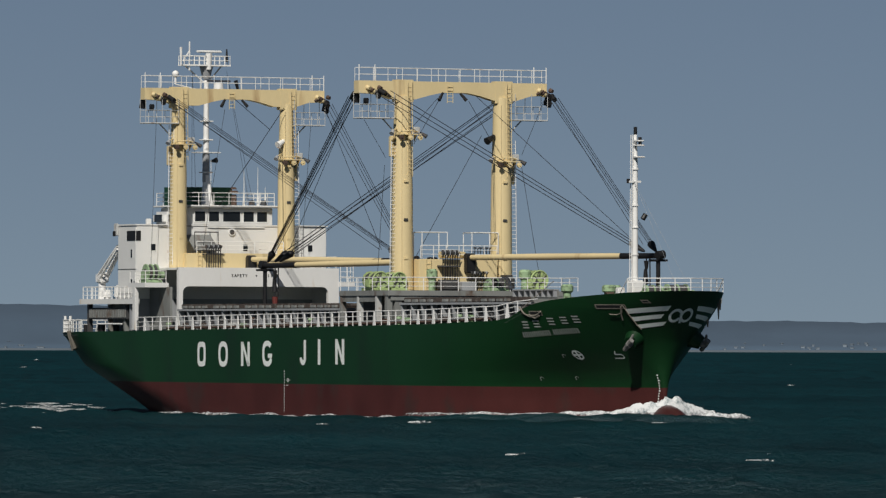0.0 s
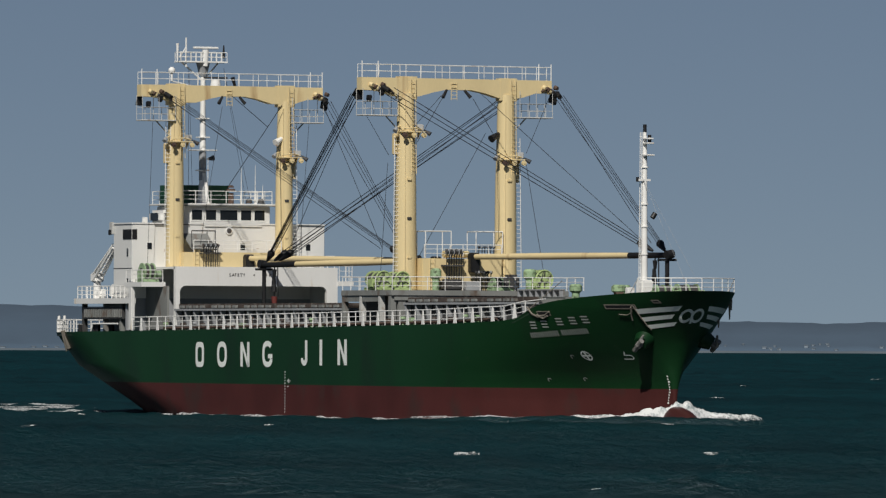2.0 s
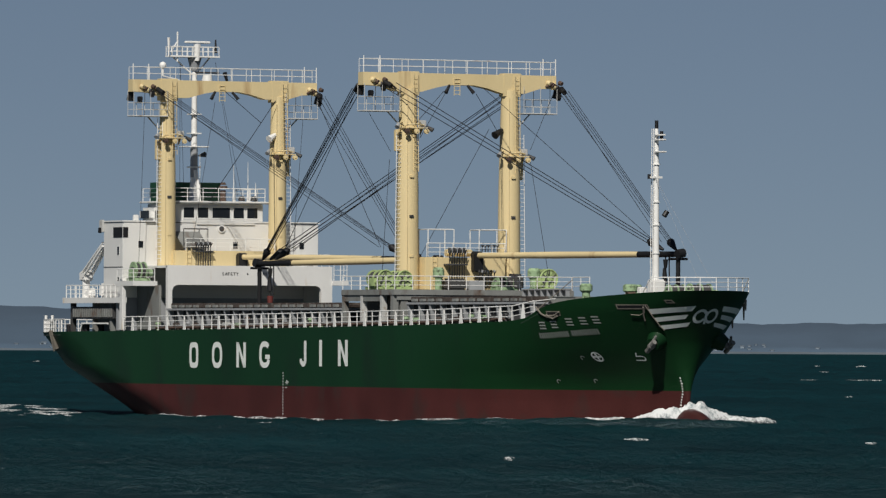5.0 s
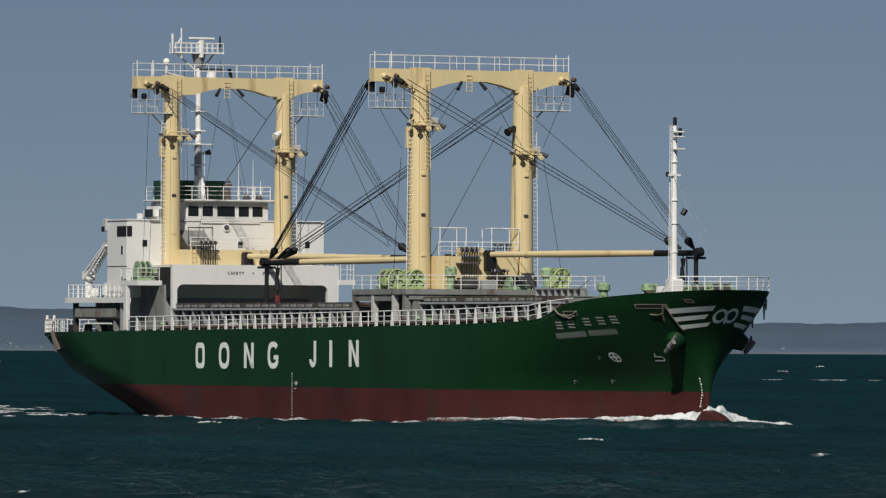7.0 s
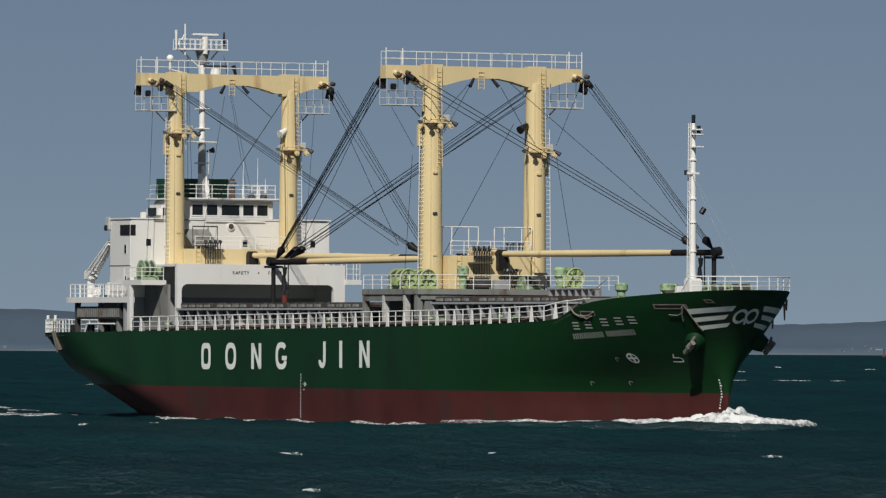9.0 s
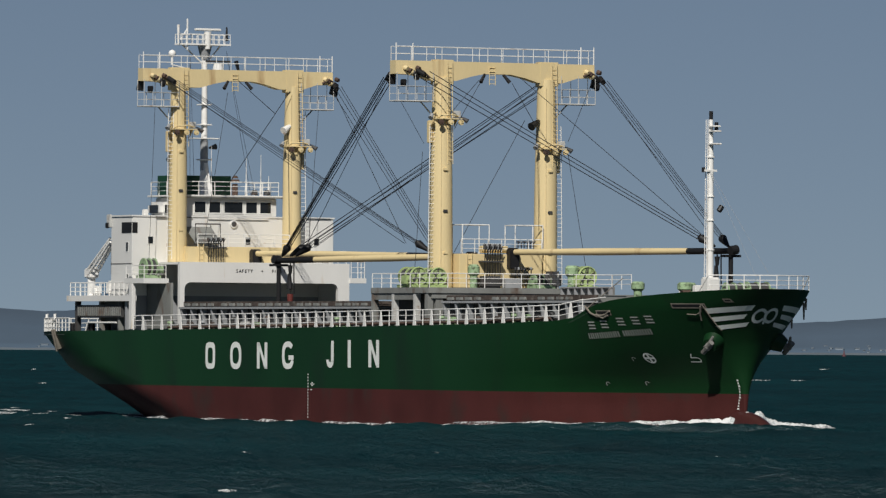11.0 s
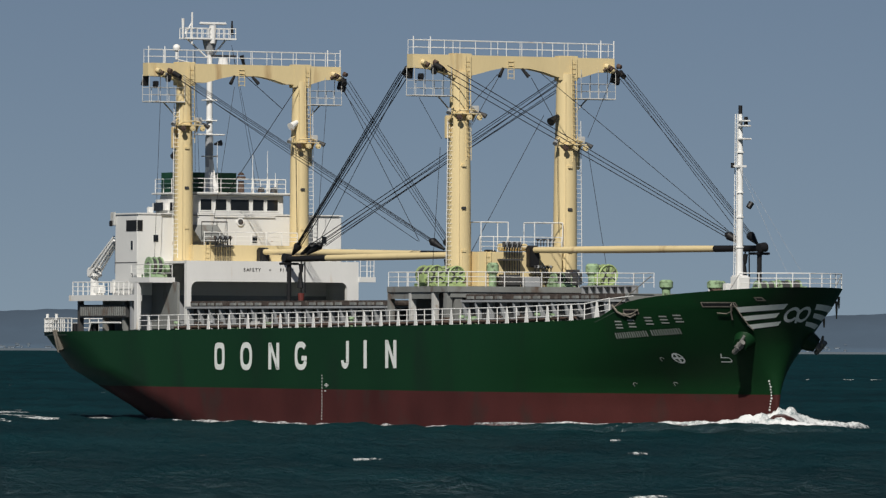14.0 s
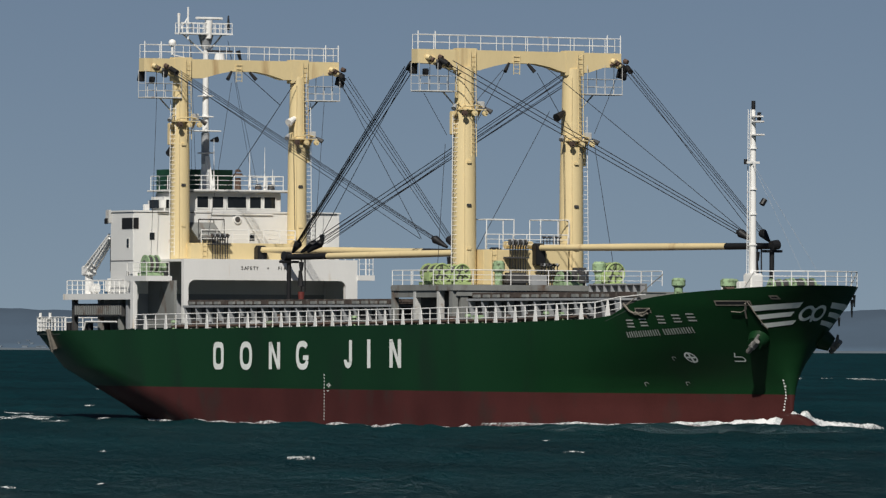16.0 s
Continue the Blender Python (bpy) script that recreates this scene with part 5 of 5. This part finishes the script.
PALE = material("far_house_wall", (0.21, 0.25, 0.29), 0.9, spread=0.2, size=0.2, bump=0)
ROOFF = material("far_house_roof", (0.11, 0.14, 0.17), 0.9, spread=0.2, size=0.2, bump=0)
bm = B()
prev = None
for i in range(121):
    d = -6 + 12 * i / 120
    a = far_point(d, 4584)
    cur = (bm.verts.new((*a, -1)), bm.verts.new((*a, 1.0 + 0.5 * noise.noise((d * 7, 2, 0)))))
    if prev:
        bm.faces.new((prev[0], cur[0], cur[1], prev[1]))
    prev = cur
me = bpy.data.meshes.new("sea_wall")
bm.to_mesh(me)
bm.free()
SHORE = material("far_shore_wall", (0.11, 0.135, 0.16), 0.9, spread=0.25, size=0.02, bump=0)
me.materials.append(SHORE)
tagged(new("shore_wall", me), "pale low sea wall along the far shore", "sea wall", kind="structure")


def far_house(d, z, w, h):
    x, y = far_point(d, 4590 + max(0.0, z - 0.9) * 9.5)
    a = VIEW + radians(d)
    g = tagged(new("far_house"), "small pale house on the far hazy shore", "house", "houses on the far shore")
    g.matrix_basis = Matrix.Translation((x, y, z)) @ Matrix.Rotation(a + math.pi / 2, 4, "Z")
    part("wall", box(B(), (-w / 2, -2, -0.9), (w / 2, 2, h)), PALE, g)
    part("roof", prism(B(), [(-2.2, h), (2.2, h), (0, h + 0.4)], "x", -w / 2 - 0.3, w / 2 + 0.3), ROOFF, g)


for d, z, w, h in ((-0.85, 1.2, 2, 1.6), (-1.13, 3.6, 1.6, 1.0), (-1.41, 2.4, 4.5, 2.0), (-1.46, 1.6, 2, 1.5), (-1.52, 1.6, 3, 2.0), (-1.71, 3.2, 4.2, 2.6),
                   (-1.76, 4.2, 3, 0.9), (-1.87, 3.8, 2.4, 1.2), (-2.25, 3.2, 4, 0.9), (-2.95, 2.0, 3, 1.2), (-3.2, 3.0, 9, 1.6), (-3.33, 3.0, 5, 1.6), (-3.5, 2.4, 3, 1.6),
                   (-3.62, 3.0, 5, 1.2), (-4.4, 3, 4, 1.5), (4.31, 1.2, 2, 1.5), (4.28, 4.4, 4, 1.2), (4.06, 1.2, 8, 1.2), (3.3, 3.6, 5, 2.4), (3.07, 1.8, 4, 1.6), (3.18, 5.0, 5, 1.0),
                   (2.5, 2.6, 8, 1.2), (2.38, 1.6, 10, 1.4), (2.3, 1.4, 6, 1.2), (1.85, 1.4, 6, 1.4), (1.72, 1.4, 7, 1.2), (3.75, 1.8, 5, 1.2), (2.05, 1.6, 3, 1.2)):
    far_house(d, z, w * 0.5, h * 0.4)
hr = random.Random(12)
for k in range(60):
    d = hr.choice((hr.uniform(-1.95, -0.9), hr.uniform(-3.7, -2.9), hr.uniform(1.6, 2.6), hr.uniform(3.0, 4.4)))
    far_house(d, hr.choice((1.2, 1.6, 2.2, 3.4, 4.6)), hr.uniform(0.7, 2.0), hr.uniform(0.2, 0.6))

# buoy far out
a = radians(149.665)
x, y = EYE[0] + 4050 * math.cos(a), EYE[1] + 4050 * math.sin(a)
buoy = tagged(new("channel_buoy"), "small red channel buoy afloat far out", "buoy")
buoy.matrix_basis = pose(x, y, 0)
BUOY = material("buoy_red", (0.115, 0.05, 0.06), 0.6)
part("float", tube(B(), (0, 0, -0.4), (0, 0, 0.7), 0.9, seg=16), BUOY, buoy)
part("tower", tube(B(), (0, 0, 0.7), (0, 0, 2.9), 0.5, 0.2, 10), BUOY, buoy)
part("lantern", tube(B(), (0, 0, 2.9), (0, 0, 3.5), 0.2, seg=8), BLACK, buoy)


# ---- foam and whitecaps ----
SPUME = bpy.data.materials.new("sea_foam")
SPUME.use_nodes = True
n, l = SPUME.node_tree.nodes, SPUME.node_tree.links
nz = n.new("ShaderNodeTexNoise")
nz.inputs["Scale"].default_value, nz.inputs["Detail"].default_value, nz.inputs["Roughness"].default_value = 1.6, 8, 0.7
co = n.new("ShaderNodeTexCoord")
l.new(co.outputs["Object"], nz.inputs["Vector"])
cr = n.new("ShaderNodeValToRGB")
cr.color_ramp.elements[0].position, cr.color_ramp.elements[0].color = 0.33, (0.16, 0.21, 0.22, 1)
cr.color_ramp.elements[1].position, cr.color_ramp.elements[1].color = 0.50, (0.70, 0.71, 0.70, 1)
l.new(nz.outputs["Fac"], cr.inputs["Fac"])
l.new(cr.outputs["Color"], n["Principled BSDF"].inputs["Base Color"])
n["Principled BSDF"].inputs["Roughness"].default_value = 0.8
bp = n.new("ShaderNodeBump")
bp.inputs["Strength"].default_value, bp.inputs["Distance"].default_value = 0.2, 0.1
l.new(nz.outputs["Fac"], bp.inputs["Height"])
l.new(bp.outputs["Normal"], n["Principled BSDF"].inputs["Normal"])
lace = n.new("ShaderNodeTexNoise")
lace.inputs["Scale"].default_value, lace.inputs["Detail"].default_value, lace.inputs["Roughness"].default_value = 3.4, 9, 0.75
l.new(co.outputs["Object"], lace.inputs["Vector"])
ev = n.new("ShaderNodeSeparateXYZ")
l.new(co.outputs["Object"], ev.inputs["Vector"])
up = n.new("ShaderNodeMath")
up.operation = "MULTIPLY_ADD"
up.inputs[1].default_value = 0.5
l.new(ev.outputs["Z"], up.inputs[0])
l.new(lace.outputs["Fac"], up.inputs[2])
holes = n.new("ShaderNodeMapRange")
holes.inputs["From Min"].default_value, holes.inputs["From Max"].default_value = 0.40, 0.62
l.new(up.outputs["Value"], holes.inputs["Value"])
l.new(holes.outputs["Result"], n["Principled BSDF"].inputs["Alpha"])


def foam(name, path, seed, label, category, group="", step=0.14, freq=1.0, mat=None):
    """A ragged ridge of broken water along (x, y, height, width); its hem lies below the surface."""
    pts = []
    for (x0, y0, h0, w0), (x1, y1, h1, w1) in zip(path, path[1:]):
        m = max(2, int(math.hypot(x1 - x0, y1 - y0) / step))
        for i in range(m):
            f = i / m
            f2 = f * f * (3 - 2 * f)
            pts.append((x0 + (x1 - x0) * f, y0 + (y1 - y0) * f, h0 + (h1 - h0) * f2, w0 + (w1 - w0) * f2))
    pts.append(path[-1])
    bm = B()
    rows = []
    for i, (x, y, h, w) in enumerate(pts):
        a, b = pts[max(0, i - 1)], pts[min(len(pts) - 1, i + 1)]
        d = math.hypot(b[0] - a[0], b[1] - a[1]) or 1
        nx, ny = -(b[1] - a[1]) / d, (b[0] - a[0]) / d
        row = []
        for k in range(9):
            v = (k - 4) / 4
            j = noise.noise((x * 0.9 * freq, y * 0.9 * freq + k * 0.35, seed)) + 0.4 * noise.noise((x * 2.9 * freq, y * 2.9 * freq + k, seed + 4)) + 0.22 * noise.noise((x * 8, y * 8 + k * 2, seed + 9))
            z = h * (1 - v * v) * (0.85 + 0.5 * j) - 0.22 * v * v - 0.05
            q = w * (v + 0.25 * j)
            row.append(bm.verts.new((x + nx * q, y + ny * q, z)))
        rows.append(row)
    for a, b in zip(rows, rows[1:]):
        for k in range(8):
            bm.faces.new((a[k], a[k + 1], b[k + 1], b[k]))
    me = bpy.data.meshes.new(name)
    bm.to_mesh(me)
    bm.free()
    me.materials.append(mat or SPUME)
    me.shade_smooth()
    return tagged(new(name, me), label, category, group)


def ship_at(t, dx=0.0, dy=0.0, dz=0.0):
    """The ship's pose at t, moved by an offset in its own space."""
    rows = [(a, m.translation.x, m.translation.y, m.to_euler().z) for a, m in SHIP_ROWS]
    x, y, r = (lerp(t, [(q[0], q[k]) for q in rows]) for k in (1, 2, 3))
    return Matrix.Translation((x, y, 0)) @ Matrix.Rotation(r, 4, "Z") @ Matrix.Translation((dx, dy, dz))


MOVING = []
wave_label = "white breaking bow wave alongside the red hull"
star = foam("bow_wave", [(13, -9.8, 0.0, 0.2), (18, -9.7, 0.12, 0.35), (21, -9.4, 0.06, 0.3), (24, -8.5, 0.22, 0.4), (26, -7.6, 0.1, 0.35), (29, -6.0, 0.18, 0.4), (31.5, -4.7, 0.3, 0.5), (34.5, -3.1, 0.36, 0.6), (36.2, -2.2, 0.5, 0.6), (37.6, -1.5, 0.35, 0.45), (38.7, -1.15, 0.0, 0.2)], 1, wave_label, "bow wave", "bow waves")
front = foam("bow_wave", [(35.8, -2.5, 0.4, 0.5), (37.2, -1.7, 0.8, 0.5), (38.4, -0.9, 1.1, 0.35), (39.1, -0.1, 1.4, 0.3), (39.2, 0.7, 1.3, 0.35), (39.0, 1.7, 0.9, 0.4), (38.8, 2.8, 0.6, 0.45), (38.4, 4.2, 0.4, 0.5)], 2, "white foam breaking over the bulb", "bow wave", "bow waves")
port = foam("bow_wave", [(38.6, 2.0, 0.7, 0.6), (38.8, 3.6, 0.5, 0.6), (38.7, 5.2, 0.35, 0.5), (38.2, 6.6, 0.45, 0.5), (37.9, 7.6, 0.15, 0.3)], 3, "white crest running off the port bow", "bow wave", "bow waves")
HEAVE = ((0, 0.0, 0.05, -0.1), (0.8, -0.15, -0.25, -0.2), (1.5, -0.2, -0.3, -0.1), (2.4, -0.1, -0.1, 0.0), (3.5, 0.05, 0.0, -0.15), (4.2, 0.0, -0.3, -0.3), (5.3, -0.2, 0.0, 0.0),
         (6.5, -0.1, -0.3, -0.3), (7.0, 0.0, -0.3, -0.3), (8.0, -0.1, -0.2, -0.3), (9.0, -0.05, -0.25, 0.0), (10.2, -0.1, -0.2, -0.2), (11.5, -0.12, -0.75, -0.25), (12.0, -0.1, -0.8, -0.15), (12.5, -0.3, -0.8, -0.3),
         (13.0, -0.36, 0.0, -0.1), (13.5, -0.3, -0.2, -0.05), (14.0, -0.05, -0.15, 0.0), (14.5, 0.0, -0.25, 0.0), (15.2, 0.0, -0.38, 0.0), (16, -0.05, -0.42, -0.1))
splash = foam("bow_wave", [(36.8, -2.4, 0.4, 0.5), (38.6, -2.0, 0.75, 0.6), (40.2, -1.7, 1.0, 0.65), (41.6, -1.0, 0.95, 0.6), (42.3, 0.4, 0.7, 0.5), (42.0, 2.0, 0.35, 0.4)], 5, "white splash thrown up before the bulb", "bow wave", "bow waves")
MOVING.append((splash, [(t, ship_at(t, 0, 0, z)) for t, z in ((0, -1.0), (0.6, -1.6), (8.3, -1.6), (9.0, 0.2), (9.8, -1.6), (12.4, -1.6), (13.0, -0.6), (13.5, 0.2), (14.1, -0.15), (14.6, -0.8), (15.2, -1.5), (16, -1.6))]))
swell = foam("bow_swell", [(10, -11.4, 0.0, 1.2), (18, -11.3, 0.2, 1.5), (26, -9.4, 0.42, 1.7), (32, -6.4, 0.5, 1.8), (38, -3.4, 0.52, 1.8), (41.8, -1.8, 0.5, 1.7), (43.2, 1.5, 0.4, 1.5), (42.4, 5, 0.2, 1.2), (41, 9, 0.0, 1.0)], 6, "smooth dark swell pushed up by the bow", "wave", "", 0.3, 0.4, bpy.data.materials["sea_water"])
MOVING.append((swell, [(t, ship_at(t, 0, 0, z)) for t, z in ((0, 0.0), (2, -0.06), (4, 0.02), (6, -0.05), (8, 0.0), (10, -0.06), (12, -0.05), (14, 0.02), (16, 0.0))]))
for k, ob in enumerate((star, front, port)):
    MOVING.append((ob, [(h[0], ship_at(h[0], 0, 0, h[k + 1] + (0.36, 0.4, 0.27)[k])) for h in HEAVE]))
rng = random.Random(8)
for i in range(24):
    x0 = -47 + i * 3.4 + rng.uniform(-1, 1)
    ln = rng.uniform(2.0, 6.0)
    ht = rng.uniform(0.05, 0.22)
    ob = foam("side_foam", [(0, 0, 0.0, 0.12), (ln * 0.2, 0, ht * 0.6, 0.22), (ln * 0.45, 0, ht, 0.28), (ln * 0.75, 0, ht * 0.5, 0.2), (ln, 0, 0.0, 0.1)], 10 + i, "white foam along the ship's waterline", "foam", "foam along the waterline", 0.15)
    rows = []
    for t in (0, 4, 8, 12, 16):
        x = x0 + 9 - t * 1.1
        y = -half(x, 0.2) - 0.25 if x > -48 else -7.6
        rows.append((t, ship_at(t, x, min(y, -3), 0.07 * math.sin(i * 2.1 + t * 0.7) - 0.06)))
    MOVING.append((ob, rows))
for i, (x, y, ln, w) in enumerate(((-62, -6, 12, 0.9), (-70, -8, 14, 1.0), (-80, -3, 16, 1.2), (-60, 2, 9, 0.8), (-37, -21, 7, 0.6), (-46, -23, 6, 0.6), (-30, -19, 4, 0.4), (-95, 6, 18, 1.5), (-122, 16, 18, 1.3), (-112, 10, 12, 1.0), (-54, -10, 6, 0.5), (-50, -12.5, 5, 0.4))):
    ob = foam("wake_foam", [(-ln / 2, -w, 0.03, w * 0.4), (-ln / 4, 0.2, 0.06, w * 0.9), (0, 0, 0.13, w * 0.6), (ln / 5, 0, 0.08, w * 1.0), (ln / 2, 0.5, 0.03, w * 0.4)], 40 + i, "streak of foam in the ship's wake", "foam", "foam in the wake", 0.2, 2.5)
    MOVING.append((ob, [(t, ship_at(t, x - 0.35 * t, y, -0.1)) for t in (0, 4, 8, 12, 16)]))
for i in range(46):
    r = 285 * (1200 / 285) ** (rng.random() ** 1.3) if i < 34 else rng.uniform(1000, 2600)
    d = rng.uniform(-4.3, 4.3)
    x, y = far_point(d, r)
    ln = rng.uniform(0.4, 1.3) * (1 + r / 1500)
    a = VIEW + math.pi / 2 + rng.uniform(-0.4, 0.4)
    c, s = math.cos(a), math.sin(a)
    w = 0.05 + r / 9000
    hh = 0.03 + r / 12000
    ob = foam("whitecap", [(-c * ln / 2, -s * ln / 2, 0.0, w * 0.1), (-c * ln / 4, -s * ln / 4, hh * rng.uniform(0.2, 1), w * 0.5), (0, 0, hh * rng.uniform(0.3, 1.2), w),
                           (c * ln / 3, s * ln / 3, hh * rng.uniform(0.1, 0.9), w * 0.5), (c * ln / 2, s * ln / 2, 0.0, w * 0.1)], 70 + i, "small white crest breaking on the sea", "whitecap", "whitecaps", 0.07, 4.0)
    u, v = rng.uniform(0.4, 1.2), rng.uniform(-0.4, 0.4)
    z0 = rng.uniform(0, 6.28)
    MOVING.append((ob, [(t, Matrix.Translation((x - u * t * 0.6, y + v * t - 0.5 * t, -0.12 + 0.12 * math.sin(z0 + t * 0.8)))) for t in (0, 2, 4, 6, 8, 10, 12, 14, 16)]))
for d0, d1, r in ((-2.2, -3.4, 1360), (-3.6, -4.6, 1370), (-4.3, -5.3, 1340)):
    p0, p1 = far_point(d0, r), far_point(d1, r)
    pm = ((p0[0] + p1[0]) / 2, (p0[1] + p1[1]) / 2)
    ob = foam("foam_line", [(p0[0] - pm[0], p0[1] - pm[1], 0.0, 0.12), (0, 0, 0.0, 0.14), (p1[0] - pm[0], p1[1] - pm[1], 0.0, 0.15)], 200 + r, "thin line of broken water on the sea", "foam", "", 0.6)
    MOVING.append((ob, [(0, Matrix.Translation((*pm, -0.12))), (16, Matrix.Translation((pm[0] - 4, pm[1] - 4, -0.12)))]))


def motions():
    walk(ship, SHIP_ROWS)
    for ob, rows in MOVING:
        walk(ob, rows)


motions()
